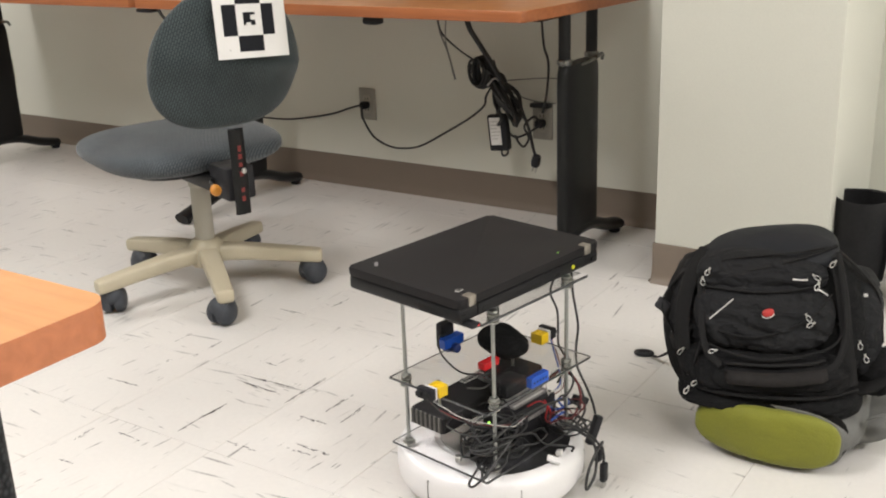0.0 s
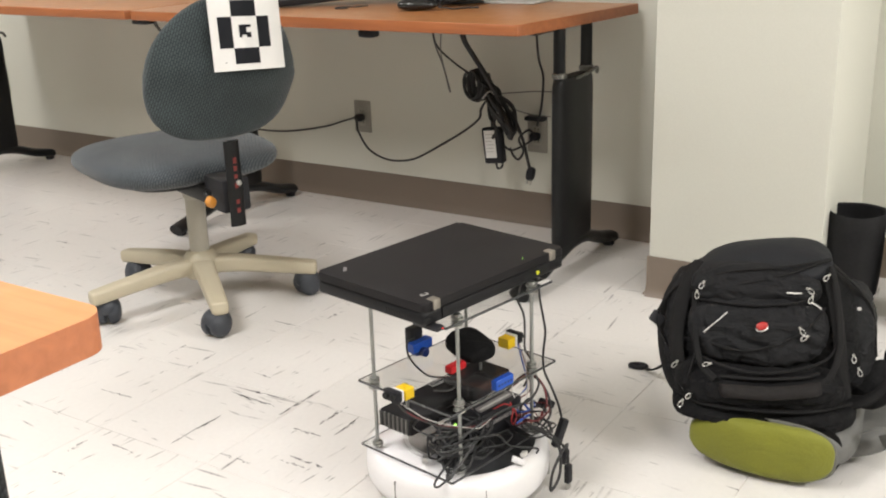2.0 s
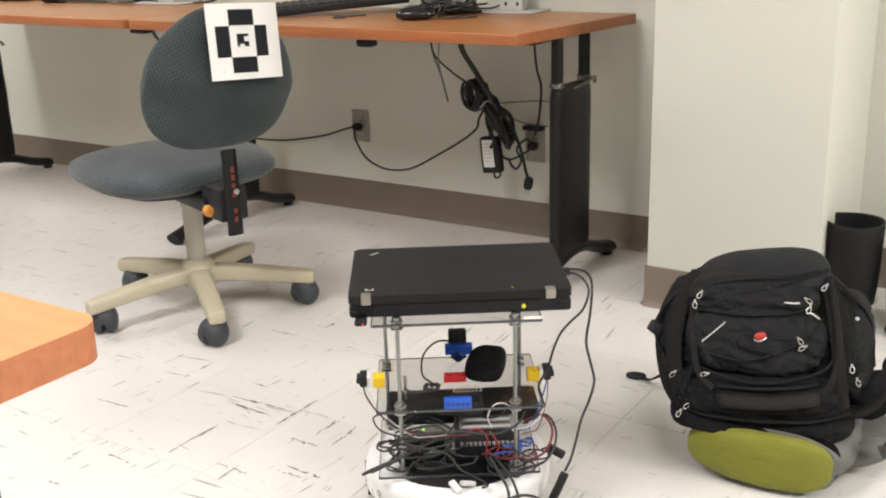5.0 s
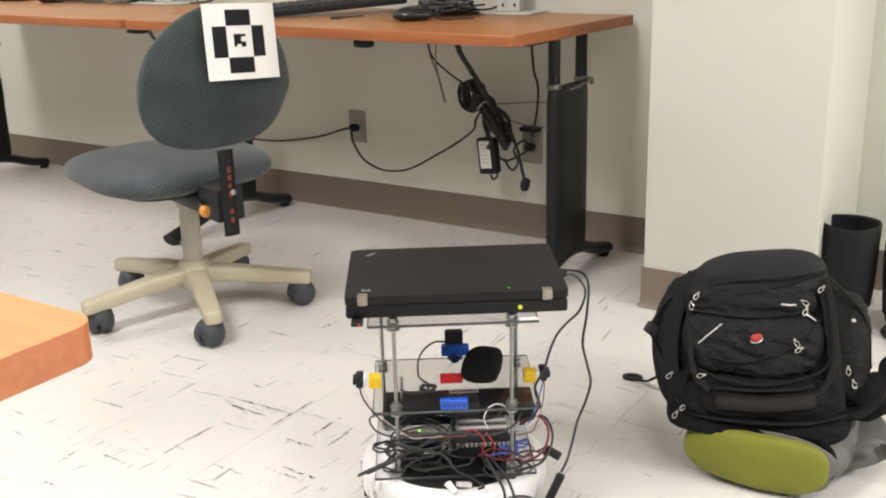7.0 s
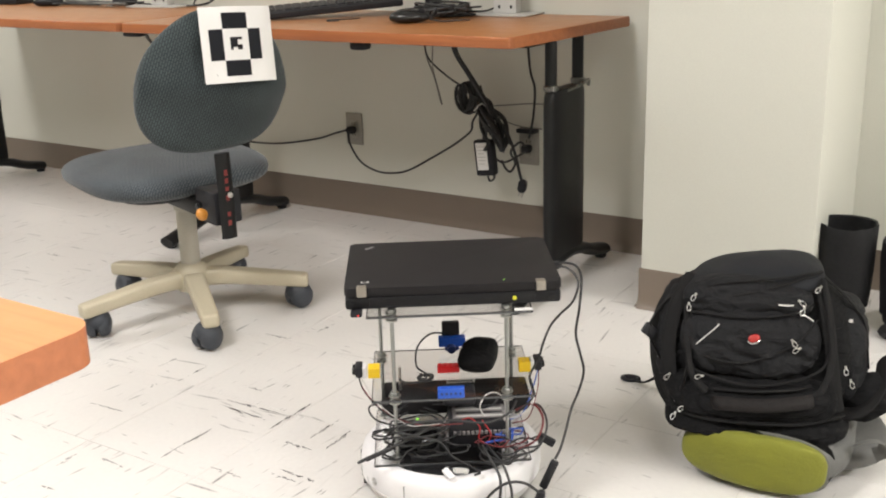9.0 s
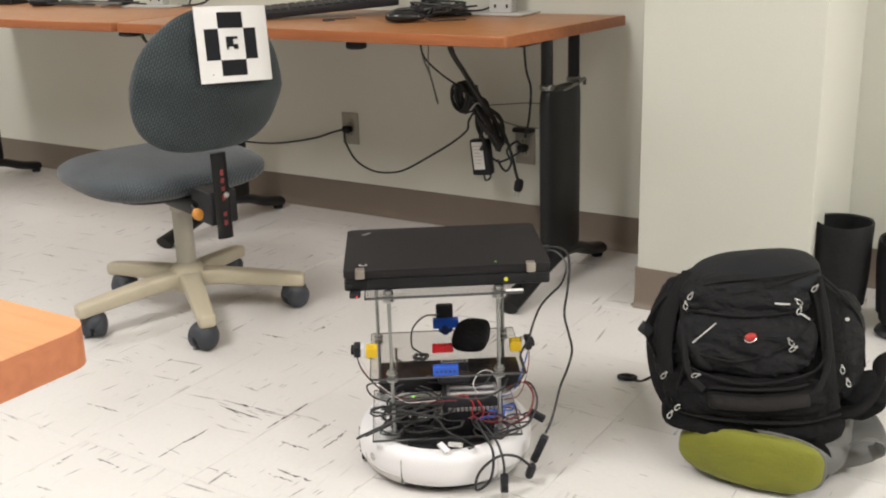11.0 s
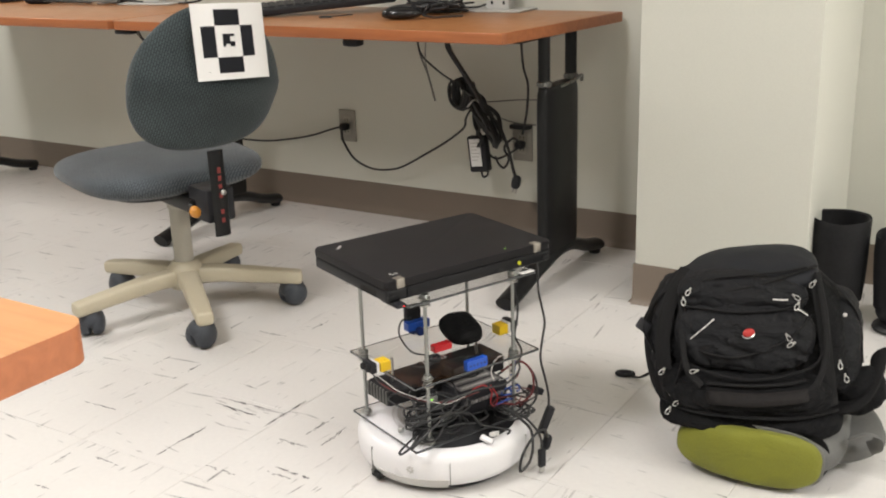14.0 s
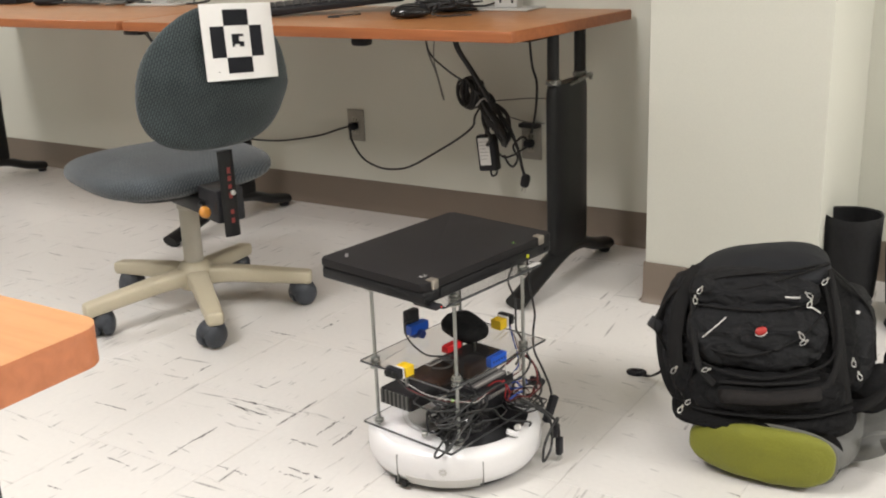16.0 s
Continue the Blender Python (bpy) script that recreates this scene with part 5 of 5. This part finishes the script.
for s in (-1, 1):
    x = 0.137 * s
    yb = part("yellow_brick", studs(box(B(), x - 0.009, x + 0.012, -0.018, 0.007, Z2, Z2 + 0.019, 0.0006, 1), (x - 0.004, x + 0.005), (-0.011, 0.0), Z2 + 0.019), M["yellow"], robot, "yellow toy brick sensor mount")
    part("spacer", box(B(), x + s * 0.0125, x + s * 0.019, -0.018, 0.008, Z2, Z2 + 0.021, 0.001, 1), M["white_plastic"], yb)
    sn = part("range_sensor", box(B(), min(x + s * 0.0195, x + s * 0.032), max(x + s * 0.0195, x + s * 0.032), -0.021, 0.012, Z2 + 0.003, Z2 + 0.023, 0.002, 2), M["black_plastic"], yb, "black infrared range sensor")
    for dy in (-0.012, 0.004):
        part("lens", rod(B(), 0.0065, 0, 0.006, 16, 0.001, pose(x + s * 0.0315, dy, Z2 + 0.013, 0, 90 * s)), M["hole"], sn)
def wedge(v):
    x, y, z = v
    k = 0.66 + 0.34 * min(1, max(0, (x + 0.034) / 0.026))
    return x * (1 + 2 * z), y * (0.75 + 0.25 * k), z * k * (1 + 0.2 * y / 0.05)


case = part("soft_case", wrinkle(pillow(B(), 0.035, 0.046, 0.0215, 4.2, 3.0, 48, 24, wedge, pose(0.056, 0.014, Z2 + 0.0225, 7, -4, -14)), 0.002, 40), M["nylon"], robot, "black padded case")
part("converter_box", box(B(), -0.012, 0.046, -0.052, -0.008, 0.172, 0.198, 0.006, 3), M["black_plastic"], robot, "black rounded converter under the plate")
part("zip", tube(B(), [(0.055 + 0.033 * math.cos(a), 0.014 + 0.045 * math.sin(a), Z2 + 0.0225 + 0.006 * math.sin(a)) for a in [0.42 * i for i in range(16)]], 0.0018, 6, 3), M["webbing"], case)

# battery pack between the plates
bat = part("battery_pack", box(B(), -0.122, 0.150, -0.004, 0.076, 0.136, 0.168, 0.005, 3), M["laptop"], robot, "flat black battery pack")
part("label", box(B(), -0.002, 0.052, 0.055, 0.069, 0.1683, 0.1689, 0), M["label"], bat, "pale printed label")
for k in range(7):
    part("print", box(B(), 0.002 + k * 0.0068, 0.0065 + k * 0.0068, 0.058, 0.066, 0.169, 0.1693, 0), M["ink"], bat)
for k in range(14):
    part("rib", box(B(), -0.1250, -0.1215, 0.001 + k * 0.0053, 0.0035 + k * 0.0053, 0.138, 0.166, 0), M["grey_cable"] if k % 2 else M["black_rubber"], bat)
for x in (-0.09, 0.11):
    part("hanger", rod(B(), 0.003, 0.168, 0.2145, 10, 0, pose(x, 0.036, 0)), M["steel"], bat)

# controller on the lower plate
ctl = part("controller_box", box(B(), -0.004, 0.108, -0.065, 0.015, 0.0955, 0.150, 0.004, 2), M["black_plastic"], robot, "dark controller box with terminals")
part("label", box(B(), 0.004, 0.10, -0.055, 0.005, 0.1502, 0.1512, 0), M["dim_label"], ctl, "grey printed label")
for k in range(4):
    part("print", box(B(), 0.01, 0.094, -0.05 + k * 0.013, -0.045 + k * 0.013, 0.1513, 0.1517, 0), M["black_plastic" if k % 2 else "label"], ctl)
for k in range(12):
    part("terminal", box(B(), 0.004 + k * 0.008, 0.0095 + k * 0.008, -0.069, -0.0645, 0.124, 0.131, 0.0008, 1), M["dim_label"], ctl)
part("valve_screw", rod(B(), 0.006, 0.0955, 0.106, 12, 0.001, pose(-0.118, -0.03, 0)), M["steel"], robot)
# white connectors
part("connector", box(B(), -0.012, 0.012, -0.006, 0.006, -0.003, 0.003, 0.001, 1, pose(-0.01, -0.15, 0.094, 10, 20, -55)), M["white_plastic"], robot, "white plug connector")
part("connector", box(B(), -0.014, 0.014, -0.005, 0.005, -0.004, 0.004, 0.001, 1, pose(0.012, -0.145, 0.096, -10, 20, 30)), M["label"], robot)

# wiring
def wire(pts, r, material, n=6):
    return part("wire", tube(B(), pts, r, 7, n), material, robot)


random.seed(21)


def tangle(count, x, y, z, r, material, knots=6, spread=1.0):
    for k in range(count):
        c = Vector((random.uniform(*x), random.uniform(*y), random.uniform(*z)))
        a0, rx, ry = random.uniform(0, 6.3), random.uniform(0.02, 0.05) * spread, random.uniform(0.015, 0.04) * spread
        tilt = random.uniform(-0.5, 0.5)
        pts = []
        for i in range(knots + 4):
            a = a0 + i * 0.75
            p = c + Vector((rx * math.cos(a) + random.uniform(-0.006, 0.006), ry * math.sin(a) + random.uniform(-0.006, 0.006), tilt * 0.03 * math.cos(a) + random.uniform(-0.006, 0.008)))
            p.z = max(p.z, 0.1)
            pts.append(p)
        wire(pts, r, material)


tangle(7, (-0.085, -0.03), (-0.09, -0.04), (0.102, 0.145), 0.0019, K)
tangle(5, (-0.09, -0.01), (-0.11, -0.07), (0.098, 0.115), 0.0018, K)
tangle(2, (-0.08, 0.0), (-0.09, -0.03), (0.15, 0.165), 0.0017, K, 6, 1.5)
tangle(2, (0.06, 0.12), (-0.11, -0.08), (0.11, 0.14), 0.0011, M["red_cable"], 6, 1.0)
tangle(4, (-0.09, -0.045), (-0.10, -0.06), (0.10, 0.15), 0.0019, K, 8, 1.3)
tangle(1, (0.06, 0.11), (-0.10, -0.07), (0.12, 0.14), 0.0016, M["blue_cable"], 5, 0.6)
tangle(2, (0.1, 0.125), (-0.115, -0.07), (0.105, 0.13), 0.0017, K, 7, 0.8)
tangle(1, (0.03, 0.125), (-0.02, 0.04), (0.152, 0.17), 0.0016, K, 7, 1.0)
tangle(3, (0.0, 0.1), (-0.12, -0.1), (0.1, 0.106), 0.0017, K, 7, 1.2)
# long loops over the pile
wire([(-0.115, -0.06, 0.11), (-0.118, -0.09, 0.135), (-0.10, -0.105, 0.162), (-0.06, -0.112, 0.175), (0.0, -0.115, 0.178), (0.06, -0.118, 0.172), (0.10, -0.11, 0.185), (0.115, -0.09, 0.198)], 0.0021, K)
wire([(-0.10, -0.03, 0.12), (-0.12, -0.075, 0.14), (-0.09, -0.11, 0.155), (-0.05, -0.118, 0.148), (-0.02, -0.115, 0.135), (0.0, -0.122, 0.11), (0.03, -0.135, 0.098), (0.045, -0.15, 0.094), (0.035, -0.155, 0.092)], 0.0021, K)
wire([(0.02, -0.07, 0.156), (0.035, -0.085, 0.165), (0.05, -0.09, 0.150), (0.048, -0.088, 0.128), (0.06, -0.085, 0.115), (0.07, -0.082, 0.13), (0.055, -0.08, 0.158)], 0.0014, M["bright_red_cable"])
wire([(0.06, -0.09, 0.118), (0.085, -0.095, 0.125), (0.105, -0.09, 0.12), (0.11, -0.07, 0.13)], 0.0022, M["blue_cable"])
wire([(-0.04, -0.10, 0.16), (-0.06, -0.108, 0.15), (-0.13, -0.115, 0.12), (-0.165, -0.108, 0.10), (-0.158, -0.09, 0.096), (-0.11, -0.08, 0.112), (-0.07, -0.075, 0.125)], 0.0022, K)
part("coiled_cable", pillow(B(), 0.036, 0.034, 0.02, 2.2, 2.2, 24, 12, m=pose(-0.055, -0.06, 0.117)), M["gloss"], robot, "wound black cable")
part("power_light", rod(B(), 0.0025, 0.150, 0.152, 10, 0, pose(-0.06, -0.05, 0)), M["green_led"], robot)
wire([(-0.165, -0.005, 0.228), (-0.15, -0.03, 0.21), (-0.13, -0.06, 0.19), (-0.08, -0.11, 0.172), (-0.05, -0.11, 0.168), (-0.02, -0.10, 0.165)], 0.0008, M["grey_plastic"])
wire([(-0.165, -0.008, 0.226), (-0.155, -0.03, 0.205), (-0.12, -0.07, 0.18), (-0.06, -0.10, 0.165), (0.02, -0.09, 0.158)], 0.0011, M["red_cable"])
wire([(-0.165, -0.01, 0.226), (-0.152, -0.035, 0.20), (-0.11, -0.08, 0.175), (-0.05, -0.09, 0.16)], 0.0015, K)
wire([(0.165, -0.005, 0.228), (0.158, -0.03, 0.20), (0.15, -0.05, 0.175), (0.12, -0.07, 0.158), (0.09, -0.06, 0.15)], 0.0008, M["white_cable"])
wire([(0.165, -0.008, 0.226), (0.152, -0.03, 0.195), (0.13, -0.06, 0.16), (0.10, -0.06, 0.145)], 0.0015, M["blue_cable"])
wire([(0.165, -0.01, 0.226), (0.16, -0.03, 0.19), (0.14, -0.06, 0.15), (0.11, -0.06, 0.14)], 0.0011, M["red_cable"])
wire([(0.058, -0.088, 0.169), (0.051, -0.088, 0.189), (0.06, -0.088, 0.207), (0.076, -0.088, 0.213), (0.092, -0.088, 0.203), (0.096, -0.088, 0.181), (0.094, -0.088, 0.16)], 0.0011, M["white_cable"])
wire([(0.0, 0.10, 0.255), (-0.03, 0.09, 0.258), (-0.055, 0.06, 0.245), (-0.058, 0.015, 0.226), (-0.04, -0.02, 0.224), (-0.05, -0.045, 0.223), (-0.075, -0.05, 0.222), (-0.09, -0.03, 0.222)], 0.0018, K)
wire([(-0.045, -0.02, 0.223), (-0.03, -0.03, 0.226), (-0.038, -0.045, 0.224), (-0.055, -0.04, 0.226), (-0.05, -0.02, 0.224)], 0.0035, K)
# laptop leads on the side
wire([(0.19, 0.075, 0.392), (0.218, 0.08, 0.394), (0.242, 0.06, 0.394), (0.248, 0.03, 0.380), (0.240, 0.0, 0.335), (0.232, -0.012, 0.29), (0.240, -0.014, 0.25), (0.247, -0.014, 0.215), (0.238, -0.016, 0.178), (0.222, -0.03, 0.148), (0.208, -0.06, 0.122), (0.195, -0.085, 0.1), (0.183, -0.1, 0.086)], 0.0024, K)
wire([(0.19, 0.068, 0.390), (0.225, 0.06, 0.391), (0.243, 0.035, 0.372), (0.232, 0.02, 0.34), (0.208, 0.014, 0.318), (0.189, 0.008, 0.298), (0.172, -0.02, 0.277), (0.162, -0.03, 0.25), (0.144, -0.045, 0.222), (0.148, -0.06, 0.19), (0.12, -0.06, 0.16)], 0.0022, K)
part("usb_plug", box(B(), 0.185, 0.215, 0.066, 0.082, 0.386, 0.398, 0.002, 2), M["black_plastic"], robot)
part("inline_adapter", box(B(), -0.017, 0.017, -0.006, 0.006, -0.007, 0.007, 0.003, 2, pose(0.170, -0.075, 0.112, 0, 25, -20)), M["black_plastic"], robot, "black inline adapter")
part("inline_adapter", box(B(), -0.029, 0.029, -0.0075, 0.0075, -0.0075, 0.0075, 0.003, 2, pose(0.171, -0.106, 0.059, 0, 112, -20)), M["black_plastic"], robot, "black inline adapter")
wire([(0.16, -0.114, 0.034), (0.155, -0.122, 0.03), (0.152, -0.13, 0.028)], 0.0026, K)
part("hanging_plug", pillow(B(), 0.008, 0.008, 0.016, 3, 3, 14, 8, m=pose(0.151, -0.131, 0.027, 0, 20)), M["black_plastic"], robot)
wire([(0.051, -0.12, 0.13), (0.065, -0.15, 0.115), (0.078, -0.172, 0.09), (0.072, -0.178, 0.04), (0.046, -0.178, 0.02), (0.052, -0.178, 0.055), (0.085, -0.175, 0.083), (0.12, -0.16, 0.075), (0.15, -0.135, 0.04)], 0.0026, K)
wire([(0.06, -0.11, 0.125), (0.085, -0.15, 0.105), (0.096, -0.176, 0.075), (0.097, -0.178, 0.04)], 0.0024, K)
hp = part("usb_plug", box(B(), -0.007, 0.007, -0.005, 0.005, -0.018, 0.018, 0.002, 2, pose(0.097, -0.179, 0.032)), M["black_plastic"], robot)
part("usb_shell", box(B(), -0.006, 0.006, -0.0023, 0.0023, -0.03, -0.017, 0.0006, 1, pose(0.097, -0.179, 0.032)), M["steel"], hp)
wire([(0.12, -0.03, 0.15), (0.15, -0.05, 0.17), (0.165, -0.07, 0.15), (0.15, -0.09, 0.12), (0.11, -0.10, 0.105)], 0.0022, M["red_cable"])
wire([(0.12, -0.02, 0.14), (0.158, -0.04, 0.165), (0.172, -0.07, 0.14), (0.15, -0.10, 0.108), (0.10, -0.115, 0.1)], 0.0022, K)
wire([(-0.05, -0.05, 0.12), (-0.1, -0.09, 0.118), (-0.14, -0.115, 0.112), (-0.15, -0.11, 0.105), (-0.12, -0.09, 0.108), (-0.07, -0.07, 0.12)], 0.0022, K)


# ---- floor of vinyl tiles ----
T, TX, TY = 0.3048, 0.912, -0.79
fl = tagged(part("floor", box(B(), X0, X1, Y0, 0.0, -0.1, -0.0012, 0), M["grout"], label="pale vinyl tile floor with dark streaks"), category="floor", kind="structure")


def tile_mesh(w, d):
    g = 0.0004
    bm = B()
    a, b = w / 2 - g, d / 2 - g
    c = 0.0006
    lo = [bm.verts.new(p) for p in ((-a, -b, -0.0011), (a, -b, -0.0011), (a, b, -0.0011), (-a, b, -0.0011))]
    hi = [bm.verts.new((x * (1 - c / a), y * (1 - c / b), 0)) for x, y in ((-a, -b), (a, -b), (a, b), (-a, b))]
    bm.faces.new(hi)
    for i in range(4):
        j = (i + 1) % 4
        bm.faces.new((lo[i], lo[j], hi[j], hi[i]))
    me = bpy.data.meshes.new("tile")
    bm.to_mesh(me)
    bm.free()
    me.materials.append(M["tile"])
    return me


whole = tile_mesh(T, T)
random.seed(2)
rest = B()
i0, i1 = math.floor((X0 - TX) / T), math.ceil((X1 - TX) / T)
j0, j1 = math.floor((Y0 - TY) / T), math.ceil((0 - TY) / T)
for i in range(i0, i1):
    for j in range(j0, j1):
        xa, xb = max(TX + i * T, X0), min(TX + (i + 1) * T, X1)
        ya, yb = max(TY + j * T, Y0), min(TY + (j + 1) * T, 0)
        if xb - xa < 0.01 or yb - ya < 0.01:
            continue
        turn = ((i + j) % 2) * 90 + random.choice((0, 180))
        if xa > -3.2 and xa < 2.6 and ya > -2.9:
            me = whole if (xb - xa > T - 0.001 and yb - ya > T - 0.001) else None
            if me is None:
                w, d = (xb - xa, yb - ya)
                me = tile_mesh(*((w, d) if turn % 180 == 0 else (d, w)))
            ob = new("tile", me)
            ob.parent = fl
            ob.matrix_basis = pose((xa + xb) / 2, (ya + yb) / 2, 0, 0, 0, turn)
        else:
            box(rest, xa + 0.0004, xb - 0.0004, ya + 0.0004, yb - 0.0004, -0.0011, 0, 0)
tagged(part("floor_tiles_far", rest, M["tile"], fl, "pale vinyl tiles towards the far walls"), kind="stuff")


# the boldest chips in the vinyl, along the room's two axes: middle x, y and length
ALONG_X = ((0.802, -1.448, 0.128), (0.798, -1.416, 0.136), (1.002, -1.507, 0.074), (0.508, -1.578, 0.095), (0.734, -1.344, 0.052), (0.724, -1.744, 0.067),
           (0.691, -1.873, 0.051), (0.578, -1.074, 0.081), (-0.559, -0.883, 0.072), (0.369, -1.369, 0.026), (1.083, -1.601, 0.083), (1.06, -1.62, 0.06), (0.95, -1.66, 0.07))
ALONG_Y = ((0.903, -1.4, 0.144), (0.551, -1.353, 0.087), (1.005, -1.423, 0.092), (0.795, -1.611, 0.133), (0.448, -1.334, 0.059), (0.517, -1.446, 0.028),
           (0.648, -0.97, 0.075), (0.634, -1.785, 0.057), (1.06, -1.44, 0.09))


def chips(rows, turn, bm):
    """Each chip is a row of dark slivers, thin at its ends, broken up in the middle."""
    for x, y, long in rows:
        m = pose(x, y, 0.0002, 0, 0, turn + random.uniform(-4, 4))
        for k in range(max(4, int(long * 230))):
            u = random.uniform(-0.5, 0.5)
            half = long * random.uniform(0.03, 0.1)
            v = random.gauss(0, 1) * 0.0022 * (1 - 1.6 * abs(u))
            w = 0.0014 * random.uniform(0.5, 1.2) * (1.2 - abs(u))
            ring = [bm.verts.new(m @ Vector((u * long + a * half, v + b * w, 0.0))) for a, b in ((-1, 0), (-0.3, -1), (0.4, -0.8), (1, 0.1), (0.2, 1))]
            bm.faces.new(ring)


random.seed(31)
bm = B()
chips(ALONG_X, 0, bm)
chips(ALONG_Y, 90, bm)
tagged(part("tile_chips", bm, M["chip"], fl, "dark grey chip streaks in the vinyl"), kind="stuff")

# ---- what moves ----
ROBOT = [
    (0, 1.4305, -1.5145, 80.25), (0.5, 1.3850, -1.5091, 80.25), (0.8, 1.3695, -1.5062, 80.35), (1.2, 1.3680, -1.5058, 80.42), (3.1, 1.3678, -1.5058, 80.40),
    (3.5, 1.3708, -1.5062, 65.4), (4.0, 1.3738, -1.5057, 45.0), (4.25, 1.3738, -1.5065, 35.2), (4.6, 1.3732, -1.5075, 34.7), (8.3, 1.3728, -1.5068, 34.6),
    (8.5, 1.3670, -1.4978, 34.5), (9.0, 1.3427, -1.4626, 34.6), (9.6, 1.3130, -1.4200, 34.8), (10.1, 1.2915, -1.3890, 34.9), (10.5, 1.2903, -1.3872, 35.0),
    (13.1, 1.2895, -1.3870, 35.4), (13.5, 1.2920, -1.3905, 47.9), (14.0, 1.2950, -1.3930, 67.4), (14.35, 1.2950, -1.3945, 80.6), (14.7, 1.2950, -1.3955, 81.2), (16.0, 1.2956, -1.3964, 81.28),
]


def motions():
    walk(robot, [(t, pose(x, y, 0, 0, 0, a)) for t, x, y, a in ROBOT])


motions()
